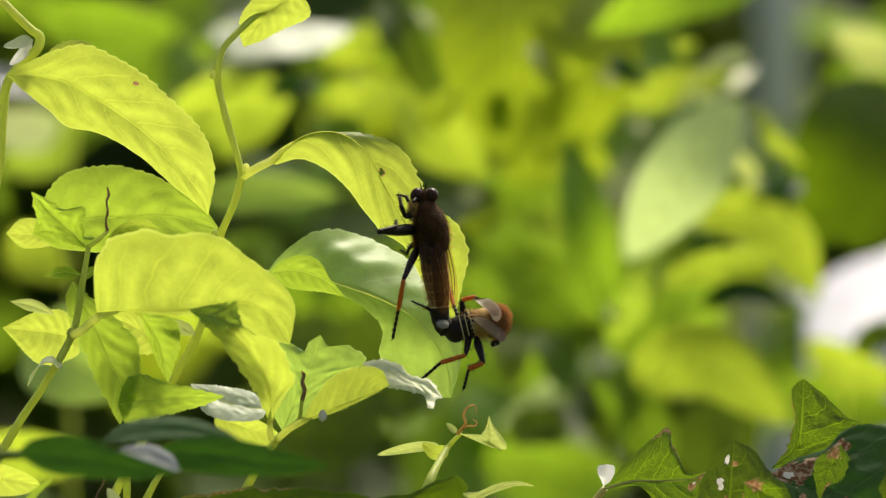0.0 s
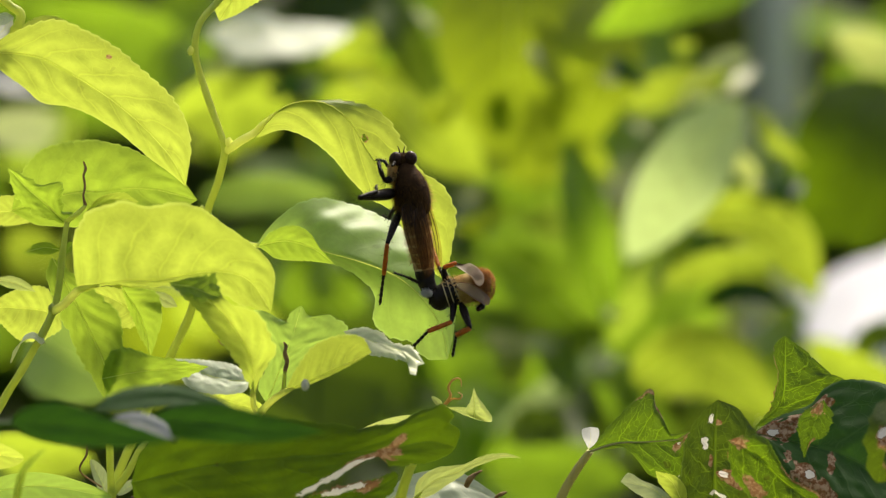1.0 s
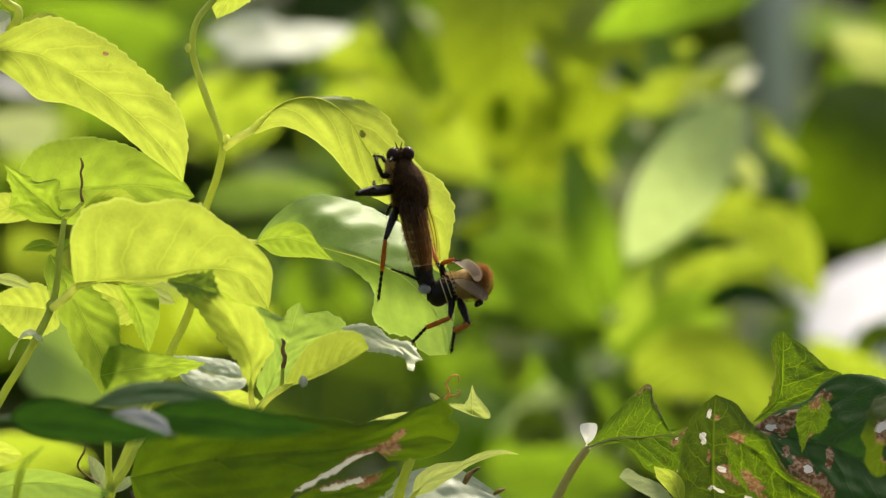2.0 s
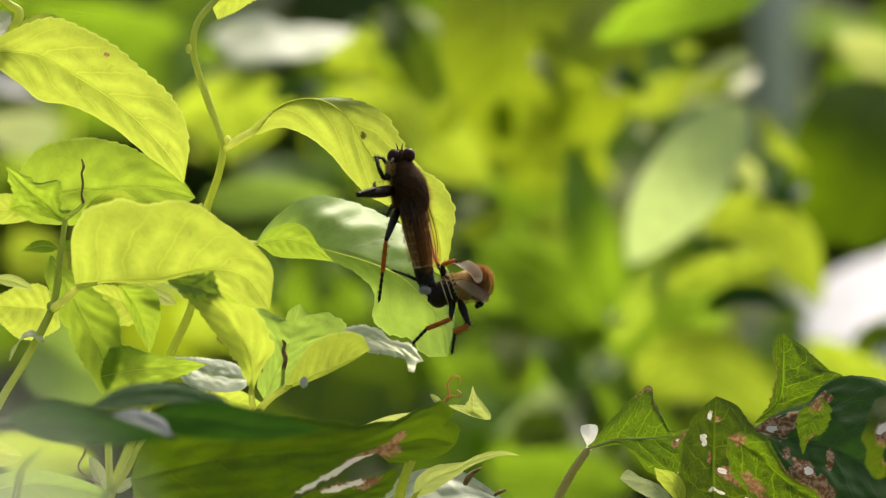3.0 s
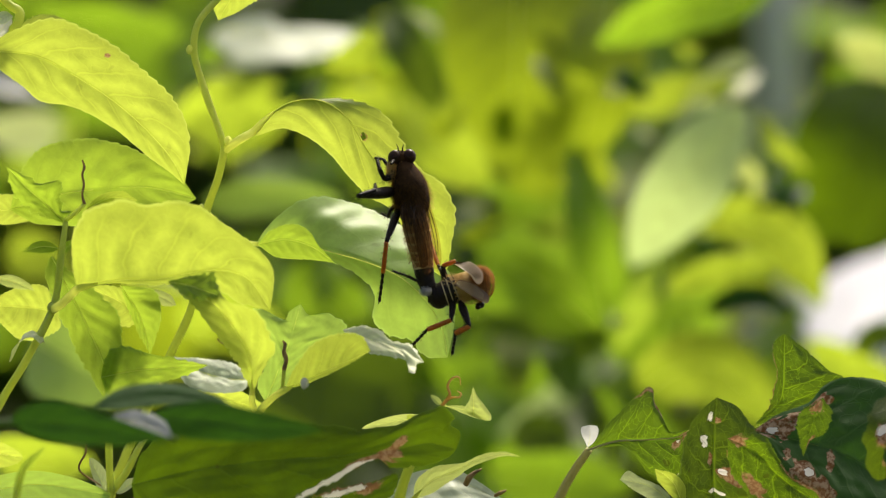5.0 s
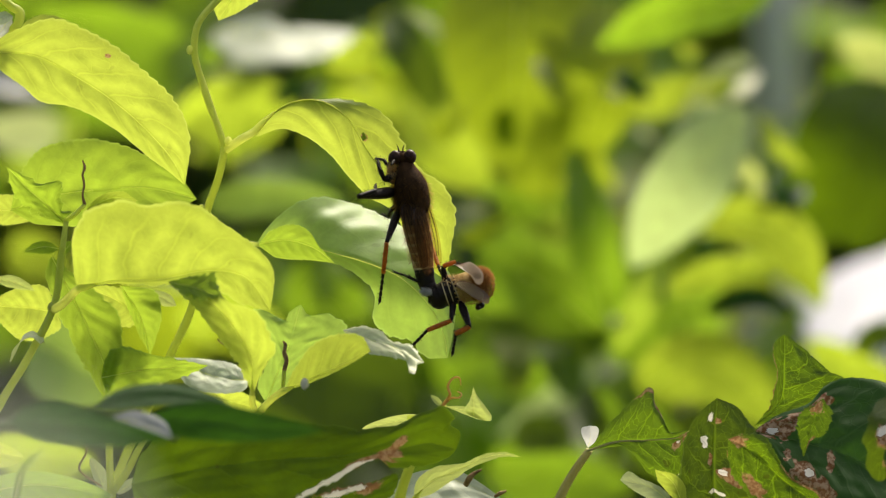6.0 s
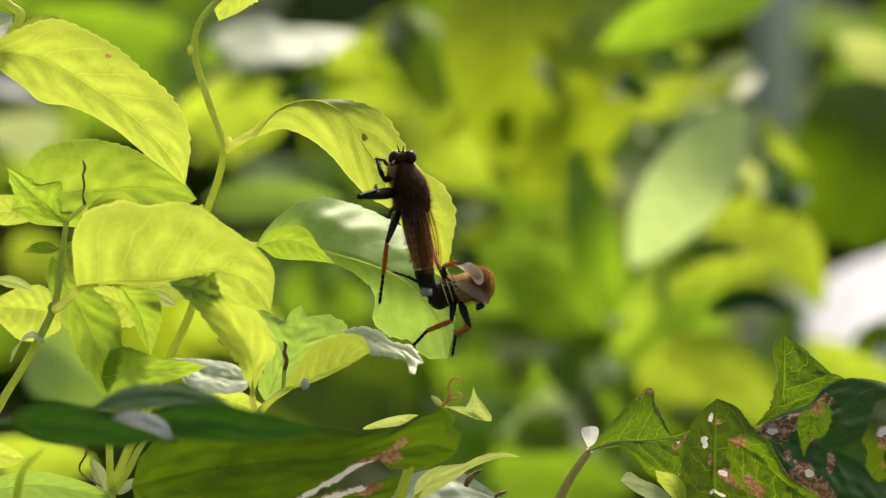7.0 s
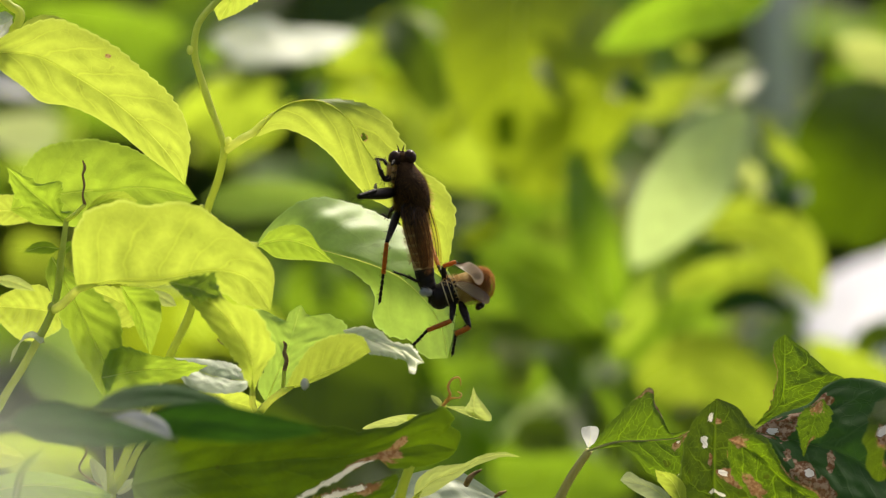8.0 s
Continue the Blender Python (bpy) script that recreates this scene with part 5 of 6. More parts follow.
loft_leaf(chewed, THIN, [(29.4, -7, -30.3), (33.4, -7, -26.3), (36.6, -7, -24.2), (37.1, -7, -26.5), (38.6, -7, -29.4), (39.6, -7, -32), (41.9, -7, -32)],
          [(25.2, -7, -35.4), (30.4, -7, -33.8), (36.4, -7, -33.5), (41.3, -7, -33), (44, -7, -31.3)],
          [(31.8, -7, -34.6), (34.2, -7, -36.9), (36, -7, -39.1), (40.3, -7, -40.5), (42.1, -7, -38.9), (42.4, -7, -35.7)], nu=130, nv=30, tooth=0.15, torn=0.25, wave=0.04, blots=((0.80, -0.30, 0.05, 0.2), (0.93, -0.1, 0.06, 0.3), (0.66, 1.0, 0.16, 0.10)), bleach=((0.82, -0.24, 0.016, 0.06), (0.62, -0.98, 0.05, 0.05)), pucker=0.006, label="netted green leaf, half eaten", rib=0.9, rib_mat=GREY_STEM)
loft_leaf(chewed, CHEWED, [(62.8, -14, -46.8), (58.4, -14, -38.4), (54.7, -14, -31.7), (51.2, -14, -27.4)],
          [(48.2, -14, -49.3), (47.2, -14, -41.4), (47.3, -14, -33.5), (47.8, -14, -25.9)],
          [(40.7, -14, -45.8), (41.4, -14, -39.4), (42.3, -14, -32.7), (45, -14, -28.3)], nu=130, nv=36, bulge=(0.12, 0.06), tooth=0.2, torn=0.3, wave=0.07, bleach=((0.85, -0.28, 0.030, 0.14), (0.70, -0.36, 0.022, 0.10), (0.66, -0.30, 0.022, 0.09), (0.46, 0.12, 0.024, 0.08), (0.31, 0.02, 0.016, 0.12), (0.34, 0.42, 0.012, 0.05)), blots=((0.83, 0.1, 0.02, 0.1), (0.46, 0.2, 0.05, 0.14), (0.60, 0.3, 0.03, 0.1), (0.55, -0.1, 0.04, 0.06)), pucker=0.006, label="dark leaf with white see-through holes")
loft_leaf(chewed, THIN, [(51.2, -26, -31.8), (55.5, -25.9, -31.9), (57.5, -25, -35.1), (60.5, -23.6, -39.6), (64.5, -23, -41.6)],
          [(49.2, -25.7, -32.7), (53.9, -25, -35.1), (59.3, -23.5, -40), (67.3, -21.8, -45.5)],
          [(49.5, -24.3, -37.3), (52.5, -22.8, -42.2), (58.5, -21.5, -46.5)], nu=110, nv=24, bulge=(0.25, 0.1), tooth=0.2, torn=0.2, wave=0.1, blots=((0.05, 0.3, 0.08, 0.5), (0.4, -0.7, 0.1, 0.15), (0.75, 0.9, 0.2, 0.12)), rib=0.2, pucker=0.006, label="curled green leaf with brown rim")
loft_leaf(chewed, THIN, [(61.1, 0, -29.7), (67.1, 0, -26.1), (70.8, 0, -23), (68.1, 0, -21.4), (65.6, 0, -18.9), (62.1, 0, -16.2)],
          [(55.1, 0, -31.1), (59.4, 0, -27.1), (60.2, 0, -20.9), (60.4, 0, -14.9)],
          [(57.1, 0, -28.7), (58.2, 0, -25.9), (59, 0, -21.7), (58.1, 0, -17.3), (59.3, 0, -15.7)], nu=110, nv=28, tooth=0.3, tooth_n=20, torn=0.25, wave=0.05, pucker=0.006, label="thin netted leaf lit from behind", rib=0.3, blots=((0.5, -1.0, 0.3, 0.1),))
loft_leaf(chewed, DEEP, [(58.5, -6.2, -29.3), (64.5, -4.9, -27), (67, -3.6, -24.6), (71.4, -2.7, -23.1), (77.4, -3.1, -23.7), (85.2, -5.3, -27.8)],
          [(54.5, -7.6, -31.9), (63.1, -8.7, -33.8), (71, -10.1, -36.2), (82.6, -13.6, -42.4)],
          [(57.3, -9.7, -35.6), (59.7, -12.6, -40.6), (64.8, -14, -43.2), (72.5, -16.9, -48.2), (80.3, -17.4, -49.1)], nu=150, nv=44, tooth=0.15, tooth_n=30, wave=0.07, bulge=(0.1, 0.1), blots=((0.06, 0.3, 0.07, 0.5), (0.14, 0.2, 0.07, 0.3), (0.22, 0.55, 0.06, 0.2), (0.30, 0.62, 0.05, 0.16), (0.23, -0.45, 0.02, 0.16), (0.34, -0.66, 0.05, 0.22), (0.44, -0.80, 0.06, 0.16), (0.46, -0.22, 0.02, 0.2), (0.64, 0.75, 0.04, 0.14), (0.66, 0.35, 0.03, 0.12), (0.5, -0.95, 0.2, 0.06)), bleach=((0.62, 0.42, 0.020, 0.10), (0.66, 0.55, 0.02, 0.10), (0.70, 0.82, 0.02, 0.10), (0.61, 0.25, 0.012, 0.06), (0.10, 0.2, 0.03, 0.15), (0.36, -0.62, 0.02, 0.08)), pucker=0.006, label="deep green leaf with brown blight patches")
loft_leaf(chewed, THIN, [(67.6, -20, -28.4), (66.2, -20, -32.1), (64, -20, -33.1)],
          [(66, -20, -25.8), (64.4, -20, -30), (62.6, -20, -36)],
          [(61.7, -20, -28.8), (61.9, -20, -33.1)], nu=60, nv=16, tooth=0.2, torn=0.4, wave=0.08, rib=0.2, blots=((0.15, -0.3, 0.12, 0.5), (0.75, 0.5, 0.1, 0.3)))
leaf(chewed, CHEWED, [(77, -50, -24.7), (75, -54, -31.3), (73.4, -50, -39.1)], (4.0, 3.6), (-0.1, -0.95, 0.2), holes=((0.5, 0.2, 0.12, 0.3), (0.7, -0.3, 0.1, 0.3)), ragged=0.3, nu=40, nv=12)
loft_leaf(chewed, PALE_SHEEN, [(37.9, -20.2, -41.3), (34.2, -20.5, -39.7), (32.1, -20.8, -38.5)],
          [(41.4, -19.3, -45.6), (36.1, -20.2, -41.3), (30.7, -20.5, -40)],
          [(37.9, -19.6, -44.3), (33.2, -20.1, -41.9)], nu=50, nv=8, tooth=0.1, rib=0.2, label="narrow pale young leaf")
loft_leaf(chewed, YOUNG, [(42.2, -18, -41.4), (40.5, -18.9, -39.2)],
          [(42.2, -16.3, -45.7), (39.9, -18.4, -40.4), (36.8, -19.3, -38.2)],
          [(39.2, -17.6, -42.4), (37.4, -18.5, -40.2)], nu=50, nv=8, tooth=0.1, rib=0.2)

# ---- pale leaf that swings close to the lens ----
near_leaf = thing("grass_clump", (-31.4, -850, -45), "pale grass blades swaying close to the lens", "grass")
stem("stem", near_leaf, [(-31.9, -850, -1174.6), (-31.7, -850, -473.1), (-31.4, -850, -74), (-30.5, -850, -37.7)], [1.0, 0.8, 0.5, 0.3], STEM, n=30)
leaf(near_leaf, DRY_BLADE, [(-31.4, -850, -45), (-29.2, -850, -30.5), (-25.9, -850, -20.5), (-20.4, -850, -15.7)], (5.6, 4.6), (0.1, -0.8, -0.55), rib=0.2, peak=0.6, round_base=0.4, nu=30, nv=5, label="pale blade close to the lens")
leaf(near_leaf, DRY_BLADE, [(-31.4, -850, -45), (-28.5, -850, -35.3), (-23.7, -850, -24.4), (-18.6, -850, -18.6)], (3.2, 3.2), (0.1, -0.8, -0.5), rib=0.2, peak=0.6, round_base=0.4, nu=30, nv=5)

# ---- the two robber flies ----
def spindle(pts, radii, material, parent, name, label="", n=26, sides=16, bumpy=0.0, flat=1.0):
    """A rounded body part swept along millimetre points with millimetre radii, closed at both ends."""
    bm = bmesh.new()
    tube(bm, [mm(p) for p in pts], [r * 0.001 for r in radii], n, sides)
    if bumpy:
        for v in bm.verts:
            v.co += Vector((1, 1, 1)) * noise.noise(v.co * 1100) * bumpy * 0.001
    return part(name, bm, material, parent, label)


def ball(at, radii, material, parent, name, turn=(0, 0, 0), label="", sub=3):
    bm = bmesh.new()
    m = Matrix.Translation(mm(at)) @ Euler([radians(a) for a in turn]).to_matrix().to_4x4() @ Matrix.Diagonal((radii[0] * 0.001, radii[1] * 0.001, radii[2] * 0.001, 1))
    bmesh.ops.create_icosphere(bm, subdivisions=sub, radius=1.0, matrix=m)
    return part(name, bm, material, parent, label)


def fur(parent, at, radii, count, length, material, rnd, lean=(0, 0, 0), name="fur", turn=0.0, thick=0.05):
    """Short bristles standing on an egg-shaped body."""
    bm = bmesh.new()
    R = Matrix.Rotation(radians(turn), 3, "Y")
    for i in range(count):
        d = Vector((rnd.gauss(0, 1), rnd.gauss(0, 1), rnd.gauss(0, 1))).normalized()
        nrm = Vector((d.x / radii[0], d.y / radii[1], d.z / radii[2])).normalized()
        p = R @ Vector((d.x * radii[0], d.y * radii[1], d.z * radii[2])) + Vector(at)
        g = (R @ nrm + Vector(lean) + Vector((rnd.gauss(0, 0.3), rnd.gauss(0, 0.3), rnd.gauss(0, 0.3)))).normalized()
        L = length * rnd.uniform(0.5, 1.2)
        sd = g.orthogonal().normalized() * thick
        s2 = g.cross(sd)
        tip = p + g * L + Vector(lean) * L * 0.4
        a, b, c = (bm.verts.new(mm(p + q)) for q in (sd, -sd * 0.5 + s2 * 0.87, -sd * 0.5 - s2 * 0.87))
        t = bm.verts.new(mm(tip))
        for f in ((a, b, t), (b, c, t), (c, a, t)):
            bm.faces.new(f)
    return part(name, bm, material, parent, kind="stuff")


def leg(parent, hip, knee, ankle, foot, rnd, r=(0.55, 0.32, 0.2), tibia_mat=None, swell=1.0):
    """Femur with a tibia and a jointed foot under it."""
    H, K, A, F = Vector(hip), Vector(knee), Vector(ankle), Vector(foot)
    f = spindle([H, H.lerp(K, 0.5), K], [r[0] * 0.6, r[0] * 1.1 * swell, r[0] * swell, r[0] * 0.8, r[0] * 0.5], CHITIN, parent, "leg", "black bristly leg", 14, 10)
    spindle([K, K.lerp(A, 0.5) + Vector((0, -0.1, 0)), A], [r[1] * 0.9, r[1], r[1] * 1.05, r[1] * 0.95], tibia_mat or AMBER, f, "tibia", "amber orange shin", 12, 9)
    bm = bmesh.new()
    prev = A
    for i in range(5):
        nxt = A.lerp(F, (i + 1) / 5) + Vector((0, -0.12 * math.sin(i), 0))
        tube(bm, [mm(prev), mm(prev.lerp(nxt, 0.6)), mm(nxt)], [r[2] * 0.0007, r[2] * 0.0011, r[2] * 0.0012, r[2] * 0.0007], 5, 7)
        prev = nxt
    for s in (-1, 1):
        d = (F - A).normalized()
        o = d.orthogonal().normalized() * s
        tube(bm, [mm(F), mm(F + d * 0.35 + o * 0.25), mm(F + d * 0.6 + o * 0.12)], [0.00009, 0.00006, 0.00002], 6, 5)
    part("foot", bm, CHITIN, f)
    mid = H.lerp(K, 0.5)
    bm = bmesh.new()
    for a, b, cnt in ((H, K, 46), (K, A, 40), (A, F, 30)):
        for i in range(cnt):
            p = a.lerp(b, rnd.random())
            d = (b - a).normalized()
            g = Vector((rnd.gauss(0, 1), rnd.gauss(0, 1), rnd.gauss(0, 1)))
            g = (g - d * g.dot(d)).normalized() + d * 0.6
            rr = r[0] if a is H else r[1] if a is K else r[2]
            tube(bm, [mm(p + g * rr * 0.6), mm(p + g * rr * 1.2), mm(p + g * (rr + rnd.uniform(0.25, 0.6)))], [0.00004, 0.00003, 0.00001], 2, 3)
    part("bristles", bm, CHITIN, f, kind="stuff")
    return f


def wing(parent, material, spine, width, facing, label, veins=4, vein_mat=None, vein=1.0, **kw):
    bm = bmesh.new()
    pts = leaf_blade(bm, spine, width, facing, lift=(2, 2), teeth=0, wave=0.25, nu=30, nv=6, **kw)
    w = part("wing", bm, material, parent, label)
    N = Vector(facing).normalized()
    for j in range(veins):
        bm = bmesh.new()
        f = -0.8 + 1.6 * j / (veins - 1)
        line = []
        for i in range(1, 28, 4):
            p, t = pts[i]
            n2 = (N - t * N.dot(t)).normalized()
            S = t.cross(n2)
            u = i / 30
            a = math.sin(math.pi * min(1, u * 1.05)) ** 0.6
            line.append(mm(p + S * f * width[0 if f > 0 else 1] * 0.85 * a + n2 * 0.05))
        tube(bm, line, [0.00009 * vein, 0.00007 * vein, 0.00005 * vein], 14, 5)
        part("wing_vein", bm, vein_mat or BROWN, w)
    return w


rb = random.Random(11)
fly = thing("robber_fly", (-4.9, -9, 4.1), "large dark brown robber fly clinging head-up to a leaf", "fly", "mating robber flies")
head = ball((-7.2, -10, 16.1), (1.5, 1.3, 1.25), BROWN, fly, "head", (0, 12, 0))
ball((-8.5, -10.5, 16.1), (1.22, 1.28, 1.36), EYE_BROWN, head, "eye", (0, 14, 0), "dark glossy bulging compound eye")
ball((-5.9, -10.5, 16.3), (1.14, 1.22, 1.3), EYE_BROWN, head, "eye", (0, -10, 0), "dark glossy bulging compound eye")
spindle([(-7.8, -10.5, 17.1), (-7.9, -10.8, 17.7), (-8.2, -11, 18.4)], [0.16, 0.12, 0.05], CHITIN, head, "antenna", "short black antenna", 8, 6)
spindle([(-7.1, -10.5, 17.1), (-7.1, -10.8, 17.7), (-6.9, -11, 18.4)], [0.16, 0.12, 0.05], CHITIN, head, "antenna", "short black antenna", 8, 6)
spindle([(-8.7, -12, 15.5), (-9.1, -13, 14.9)], [0.35, 0.2], CHITIN, head, "proboscis", n=6, sides=8)
spindle([(-7.1, -9, 15.4), (-6.7, -10, 14.2), (-6.1, -10.5, 12.2), (-5.4, -10.5, 9.5), (-5.1, -10, 6.8), (-4.8, -9.5, 5.5)], [0.7, 1.7, 2.4, 2.95, 3.0, 2.5, 1.2], BROWN, fly, "thorax", "furry brown humped thorax", bumpy=0.12)
spindle([(-4.9, -10.5, 5.6), (-4.7, -10.5, 4.9), (-4.5, -10.3, 4.1)], [0.6, 1.5, 1.6, 0.7], BROWN, fly, "scutellum", n=12)
rad = [2.3, 2.35, 2.3, 2.2, 2.05, 1.9, 1.75, 1.6, 1.5, 1.15]
SEG = [(-5, -9, 5.9), (-4.7, -9, 4.3), (-4.4, -8.8, 2.7), (-4.1, -8.5, 1.1), (-3.8, -8.3, -0.5), (-3.6, -8, -2), (-3.4, -8, -3.4), (-3.2, -8, -4.9), (-2.8, -8, -6.1), (-2.1, -8, -7.5)]
for i in range(9):
    a, b = Vector(SEG[i]), Vector(SEG[i + 1])
    spindle([a.lerp(b, -0.3), a.lerp(b, 0.2), a.lerp(b, 0.8), a.lerp(b, 1.3)], [rad[i] * 0.93, rad[i], rad[i] * 0.99, rad[i + 1] * 1.0, rad[i + 1] * 0.9],
            TAWNY if i < 6 else CHITIN, fly, "abdomen_segment", "" if i < 6 else "shiny black tail segment", 10, 16)
    if i < 6:
        spindle([a.lerp(b, 0.7), a.lerp(b, 0.85), a.lerp(b, 1.0)], [rad[i + 1] * 1.0, rad[i + 1] * 1.06, rad[i + 1] * 1.0], CREAM, fly.children[-1], "band", "pale straw hair band", 6, 18)
fur(fly, (-5.7, -10.3, 9.8), (2.85, 2.9, 4.6), 4200, 1.1, FUR_DARK, rb, (0, 0.1, -0.7), turn=-8, thick=0.035)
# Golden hair at the thorax sides; its back-lit rim glow is painted in.
ball((-8.1, -9.6, 13.6), (0.8, 0.8, 1.3), FUR_GOLD, fly, "collar", (0, 10, 0), "golden haired collar with its back-lit glow put into the colour")
fur(fly, (-8.9, -10.9, 13.5), (0.6, 0.8, 1.6), 900, 0.8, FUR_GOLD, rb, (-0.4, -0.2, -0.1), thick=0.035)
fur(fly, (-7.4, -10.4, 14.6), (1.3, 0.8, 0.6), 160, 0.6, FUR_GOLD, rb, (0, -0.4, -0.3), thick=0.035)
fur(fly, (-8.0, -9.4, 11), (0.8, 0.9, 2.0), 500, 1.0, FUR_GOLD, rb, (-0.4, 0.1, -0.3), thick=0.035)
fur(fly, (-4.7, -11.2, 5.4), (2.2, 1.4, 1.2), 420, 1.0, FUR, rb, (0, -0.2, -0.8), thick=0.035)
fur(fly, (-7.6, -9.4, 9), (0.7, 0.9, 1.8), 300, 0.9, FUR_GOLD, rb, (-0.4, 0.0, -0.6), thick=0.035)
fur(fly, (-3.6, -9.6, 8.6), (1.1, 1.6, 3.2), 420, 1.2, FUR_GOLD, rb, (0.6, 0.2, -0.5), thick=0.03)
fur(fly, (-4.4, -8.7, 2.1), (2.3, 2.2, 5.6), 700, 0.8, FUR_GOLD, rb, (0, 0.1, -0.7), turn=-8)
wing(fly, WING, [(-6.7, -13.2, 8.2), (-5.6, -13.6, 4.5), (-4.5, -13, 0.6), (-3.4, -11, -3.3)], (1.7, 1.5), (-0.15, -1, 0.05), "smoky brown folded wing", peak=0.55, round_base=0.35, point=0.8)
wing(fly, WING_CLEAR, [(-3.6, -12, 9.5), (-2.6, -11.5, 5), (-1.7, -10, 1.1), (-1, -8.5, -3.5)], (2.0, 1.5), (0.6, -0.8, 0.0), "amber see-through folded wing", peak=0.55, round_base=0.35, point=0.8)
wing(fly, WING, [(-4.5, -13.4, 7.8), (-3.9, -13.6, 4.1), (-3.2, -12.6, 0.1), (-2.7, -10.4, -4.5)], (1.4, 1.4), (0.2, -1, 0.05), "smoky brown folded wing", peak=0.5, round_base=0.35, point=0.8)
leg(fly, (-8.3, -10, 13.2), (-10.3, -12, 12.2), (-11.2, -13, 14.2), (-11.5, -11, 15.5), rb, (0.75, 0.4, 0.3), CHITIN)
leg(fly, (-8.3, -9, 13.6), (-9.5, -9.5, 14.4), (-10.5, -9, 15.8), (-11.9, -7, 16), rb, (0.5, 0.3, 0.22), CHITIN)
leg(fly, (-8.1, -10, 10.2), (-14.8, -18, 9.3), (-11.8, -16, 10.3), (-11.9, -11, 11.4), rb, (0.9, 0.42, 0.25), CHITIN, 1.1)
leg(fly, (-7.7, -10, 7.4), (-9.9, -15, 1.3), (-10.5, -13, -4.1), (-11.2, -8, -9.2), rb, (0.68, 0.40, 0.27))
leg(fly, (-8.1, -8, 7.8), (-9.3, -8, 6.9), (-9.7, -6, 5.7), (-10.8, -3, 6.3), rb, (0.5, 0.3, 0.2), CHITIN)
leg(fly, (-3.6, -5, 6.5), (-2, -3, 0.5), (-0.9, -6, -2.7), (0.4, -8, -5.6), rb, (0.5, 0.36, 0.3))

mate = thing("robber_fly", (1.6, -8, -7.3), "smaller robber fly with rusty fur and banded abdomen", "fly", "mating robber flies")
mr = [1.3, 1.9, 2.15, 2.25, 2.35, 2.45, 2.55, 2.6, 2.6]
MSEG = [(-2.2, -8, -8.2), (-1.3, -8, -8.2), (-0.4, -8, -8), (0.5, -8, -7.7), (1.4, -8, -7.4), (2.3, -8, -7), (3.2, -8, -6.8), (4.1, -8, -6.5), (5, -8, -6.3)]
for i in range(8):
    a, b = Vector(MSEG[i]), Vector(MSEG[i + 1])
    s = spindle([a.lerp(b, -0.5), a.lerp(b, 0.2), a.lerp(b, 0.8), a.lerp(b, 1.5)], [mr[i] * 0.985, mr[i], mr[i + 1], mr[i + 1] * 0.985], CHITIN if i < 5 else STRAW, mate, "abdomen_segment", "black abdomen ring" if i < 5 else "straw-coloured abdomen ring", 8, 18)
    if 1 < i < 5:
        spindle([a.lerp(b, 0.66), a.lerp(b, 0.82), a.lerp(b, 0.98)], [mr[i + 1] * 0.985, mr[i + 1] * 1.015, mr[i + 1] * 0.985], CREAM, s, "band", "cream hair band", 6, 18)
ball((-0.7, -8, -8.3), (2.0, 2.0, 2.2), CHITIN, mate, "tail", label="rounded shiny black tail")
# Small white ball with short white hairs, left of the black tail.
ball((-2.9, -9.6, -7.5), (0.8, 0.5, 0.5), FUR_WHITE, mate, "claspers", (0, 20, 0), "small white tuft left of the tail")
fur(mate, (-2.9, -9.6, -7.5), (0.8, 0.5, 0.5), 260, 0.7, FUR_WHITE, rb, (-0.5, 0, 0.3))
spindle([(4, -8, -6.7), (5.2, -8, -6.5), (6.4, -8, -6.2), (7.6, -8, -6), (8.3, -8, -6)], [1.6, 2.6, 3.0, 2.7, 1.3], RUST, mate, "thorax", "rusty furry domed thorax", bumpy=0.15)
fur(mate, (6.6, -8.3, -6.1), (2.3, 2.7, 2.8), 2600, 0.8, FUR_RUST, rb, (-0.6, 0.0, 0.2))
fur(mate, (5, -9.6, -8.4), (1.7, 0.9, 1.0), 320, 0.6, FUR_GOLD, rb, (-0.3, -0.2, -0.2), thick=0.035)
fur(mate, (2.2, -8.3, -5.9), (2.4, 2.0, 1.3), 260, 0.6, FUR_GOLD, rb, (-0.3, -0.1, 0.1), thick=0.07)
fur(mate, (3.4, -8, -7), (2.2, 2.4, 2.6), 380, 0.6, FUR, rb, (0.3, -0.1, -0.3))
mhead = ball((6.5, -7, -9.7), (0.8, 0.9, 0.7), CHITIN, mate, "head")
ball((6.1, -8, -10.2), (0.5, 0.55, 0.45), EYE_BROWN, mhead, "eye", (0, 0, 0), "small dark eye")
wing(mate, WING_SHEEN, [(1.9, -9, -2.5), (3.6, -11.5, -2.7), (5.7, -12, -4.2), (6.4, -12, -6.1)], (1.25, 1.4), (0.27, -0.7, 0.66), "bronze wing with its silvery sky shine put into the tint", 5, BROWN, vein=0.75, peak=0.55, round_base=0.5, point=0.9)
wing(mate, WING_BROWN, [(2.2, -11, -5.8), (4.1, -12, -6.6), (6, -12, -7.8), (8.1, -11, -9.1)], (1.0, 1.3), (0.1, -0.85, 0.5), "bronze folded wing", 5, CREAM, vein=0.6, peak=0.6, round_base=0.35, point=0.6)
leg(mate, (1.8, -9, -9), (1.4, -12, -12.4), (-2.8, -12, -14.1), (-6, -7, -17.5), rb, (0.55, 0.42, 0.28))
leg(mate, (3, -9, -9.2), (4.6, -13, -13.5), (2.2, -12, -14.7), (1.6, -8, -18.4), rb, (0.7, 0.48, 0.26))
leg(mate, (0.6, -7, -6.4), (-0.1, -8, -2.9), (2.2, -8, -2.1), (2.8, -8, -2.9), rb, (0.6, 0.4, 0.2))
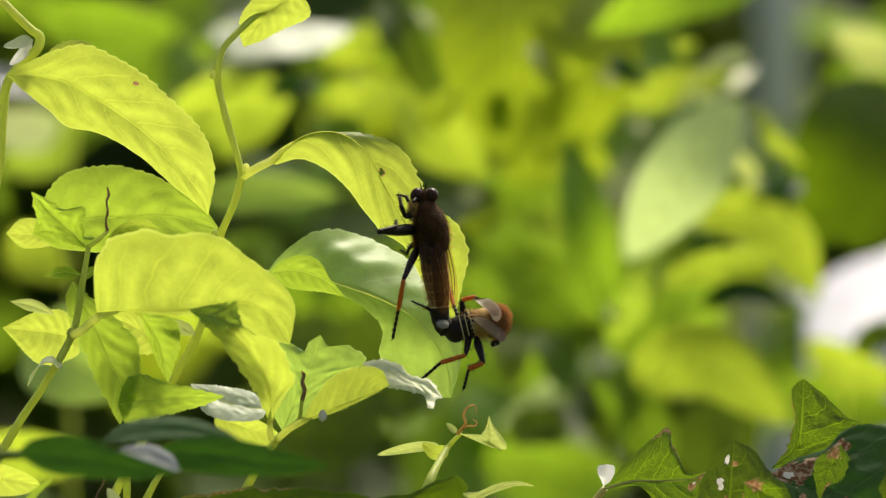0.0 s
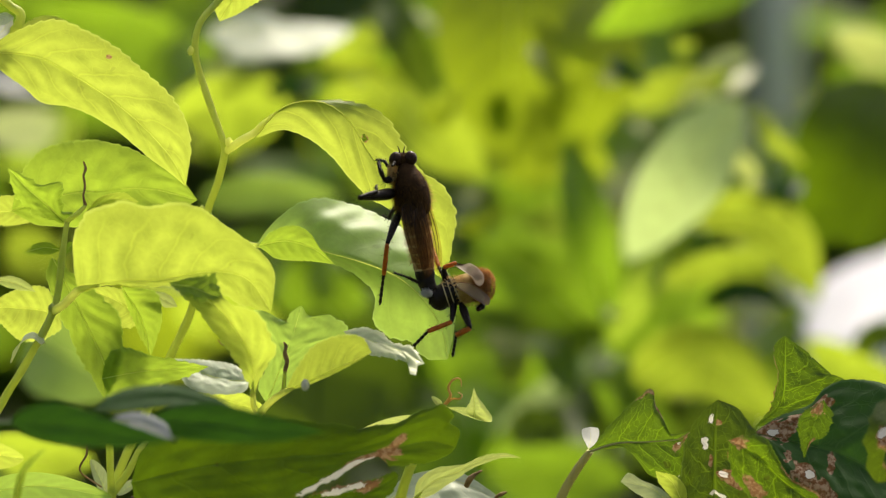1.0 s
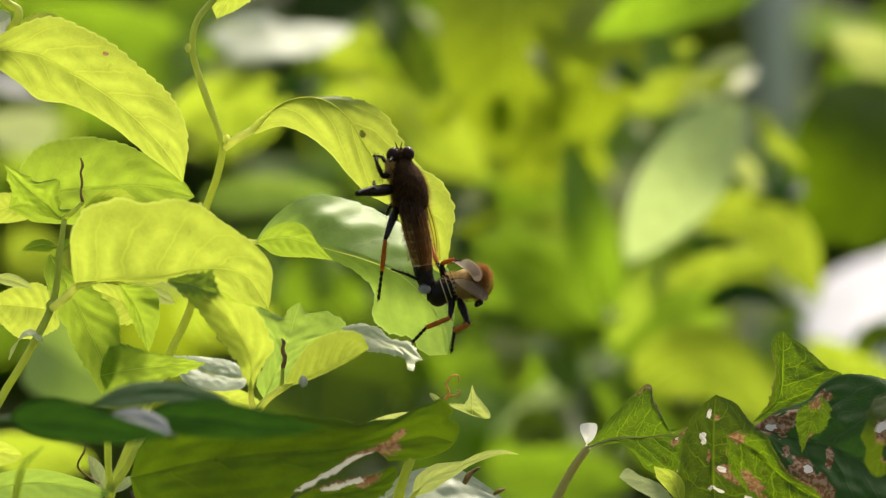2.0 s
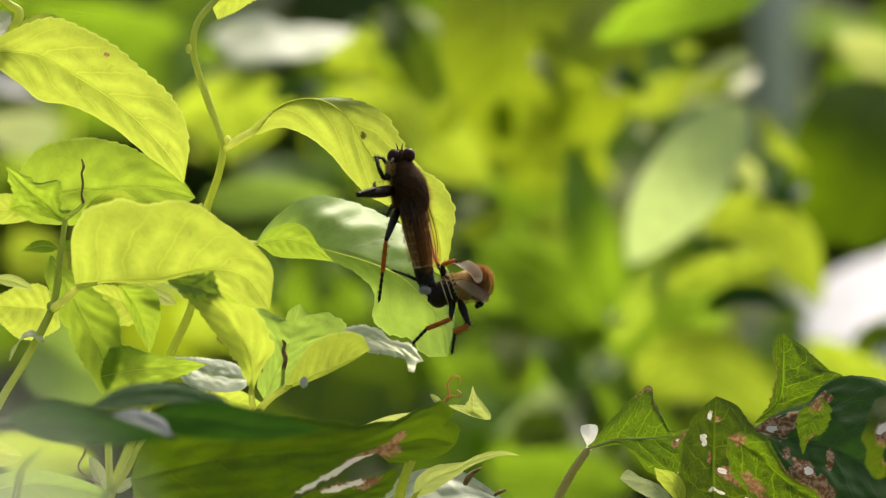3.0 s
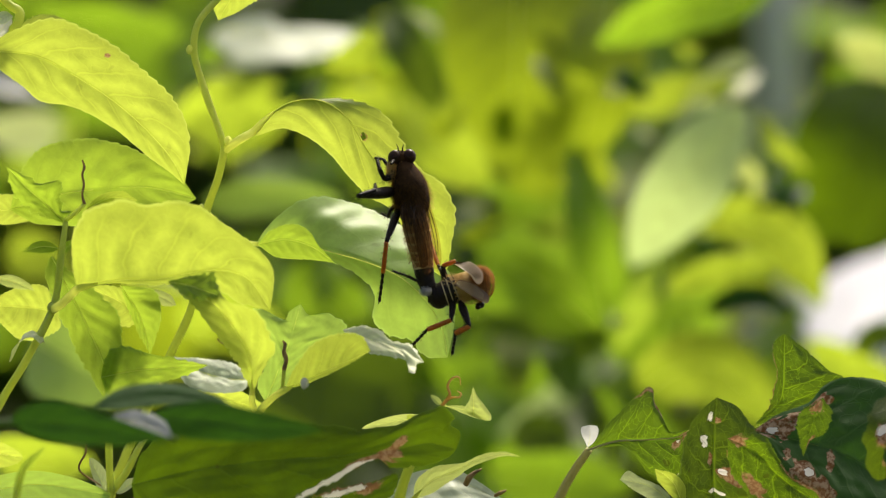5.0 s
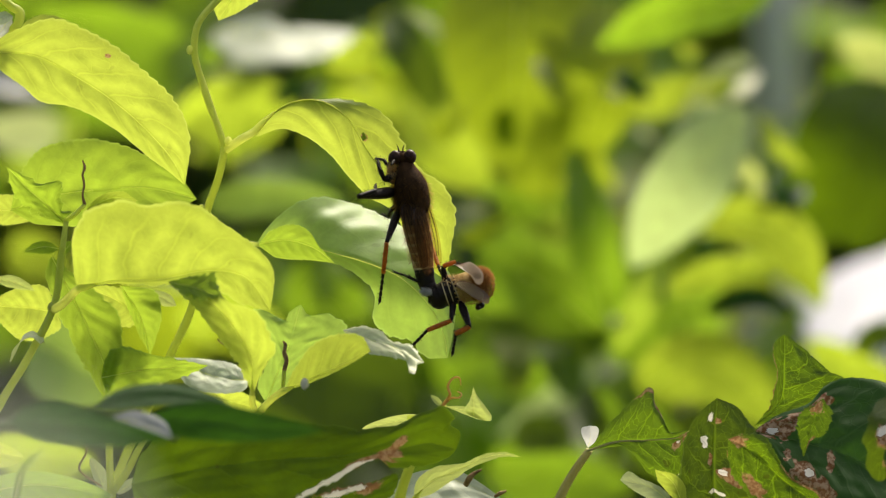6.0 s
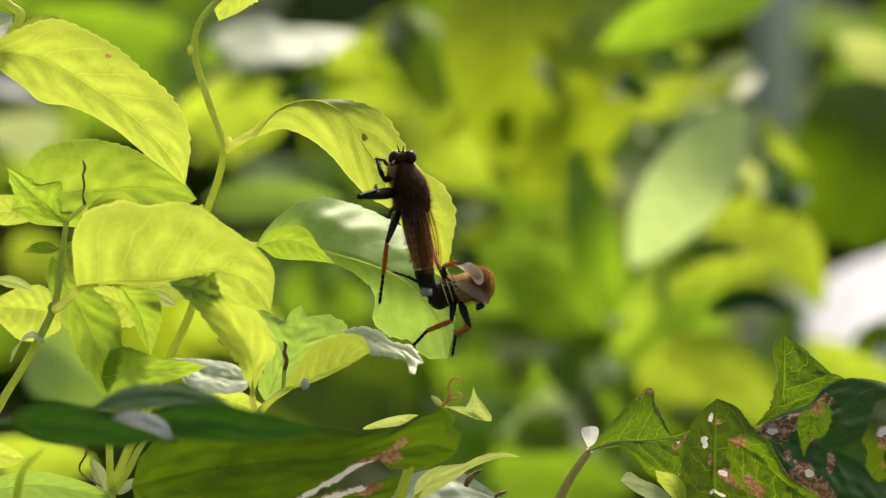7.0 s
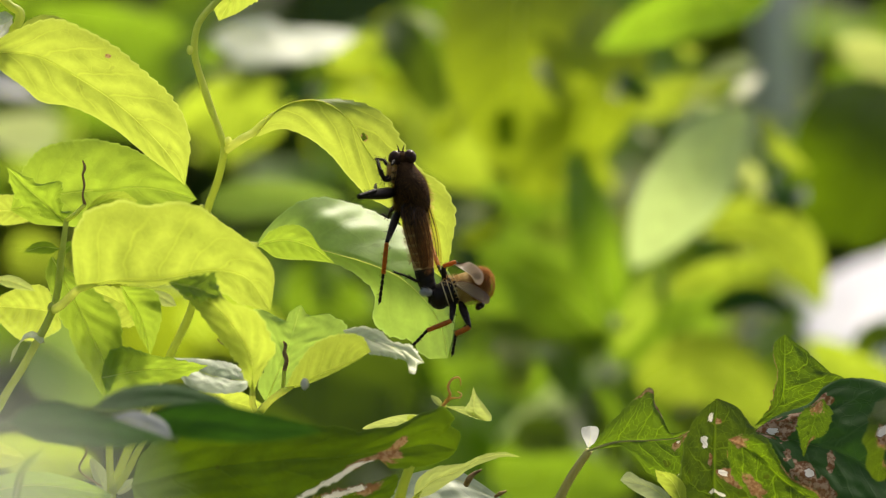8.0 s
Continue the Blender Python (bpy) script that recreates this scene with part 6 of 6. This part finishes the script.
leg(mate, (-0.9, -7, -7.1), (-4.2, -9, -5.7), (-6.3, -9, -4.7), (-8.7, -6, -3.9), rb, (0.38, 0.26, 0.2), CHITIN)


# ---- wind: everything sways a little, with one gust at the start ----
GUST = ((0.0, 1.0), (0.1, 0.80), (0.2, 0.36), (0.3, 0.2), (0.4, 0.15), (0.5, 0.125), (0.75, 0.09), (1.0, 0.055), (1.5, -0.075), (2.2, -0.05), (3.0, -0.022), (3.5, 0.0), (4.5, 0.0), (5.2, 0.01), (6.0, 0.02), (7.0, 0.03), (7.5, 0.01), (8.0, 0.025))
SAG = ((0.0, 1.0), (0.1, 0.77), (0.2, 0.32), (0.3, 0.14), (0.4, 0.075), (0.5, 0.038), (0.75, 0.0), (1.0, -0.03), (1.5, -0.11), (2.2, -0.10), (3.0, -0.075), (3.5, -0.042), (4.0, -0.025), (4.5, 0.0), (6.0, 0.0), (7.0, 0.02), (8.0, 0.01))
DRIFT = ((0.0, -1.1), (0.5, -1.0), (1.5, -0.95), (2.2, -0.5), (3.0, 0.0), (3.5, 0.05), (4.0, 0.45), (4.5, 0.5), (6.0, 0.75), (7.0, 0.9), (8.0, 1.0))
SWING = ((0.0, 0.0), (1.5, 0.0), (2.4, 0.1), (2.8, 0.45), (3.0, 0.8), (3.2, 1.0), (3.4, 0.5), (3.6, 0.15), (3.8, 0.1), (4.0, 0.6), (4.1, 0.95), (4.3, 0.95), (4.5, 0.15), (4.7, 0.05), (5.2, 0.2), (5.8, 0.35), (6.0, 0.85), (6.2, 0.95), (6.4, 1.0), (6.5, 0.65), (6.7, 0.2), (7.0, 0.0), (7.3, 0.2), (7.5, 0.85), (7.6, 0.9), (7.8, 1.0), (8.0, 0.95))


def sway(ob, wind, right, up, turn=0.0):
    """Millimetres to the right and up and degrees of clockwise turn at full wind."""
    base = ob.location.copy()
    walk(ob, [(t, Matrix.Translation(base + Vector((right * s, 0, up * s)) * 0.001) @ pose(0, 0, 0, 0, turn * s, 0)) for t, s in wind])


def motions():
    sway(vine_perch, GUST, 3.1, -4.8, 3.6)
    sway(fly, GUST, 3.2, -6.9, 3.6)
    sway(mate, GUST, 3.0, -6.2, 5.0)
    sway(vine_left, GUST, 3.5, -4.6, 2.0)
    sway(vine_hook, GUST, 3.6, -4.3, 2.0)
    sway(vine_low, GUST, 3.0, -5.3, 1.8)
    sway(vine_fork, GUST, 3.0, -5.5, 1.5)
    sway(vine_small, GUST, 2.7, -5.0, 1.0)
    sway(front_shrub, GUST, 1.2, -5.5, 0.8)
    sway(broad_shrub, SAG, 2.0, -11.5, 1.0)
    sway(chewed, GUST, 2.8, -6.9, 1.8)
    sway(shoot_top, DRIFT, 0.8, -1.9, 0.0)
    sway(shoot_star, DRIFT, 0.6, -1.0, 0.0)
    sway(shoot_pale, DRIFT, 0.6, -0.9, 0.0)
    sway(shoot_left, DRIFT, 0.5, -0.7, 0.0)
    sway(shoot_far_left, DRIFT, 0.4, -0.5, 0.0)
    sway(near_leaf, SWING, 2.4, 8.0, 3.0)


motions()
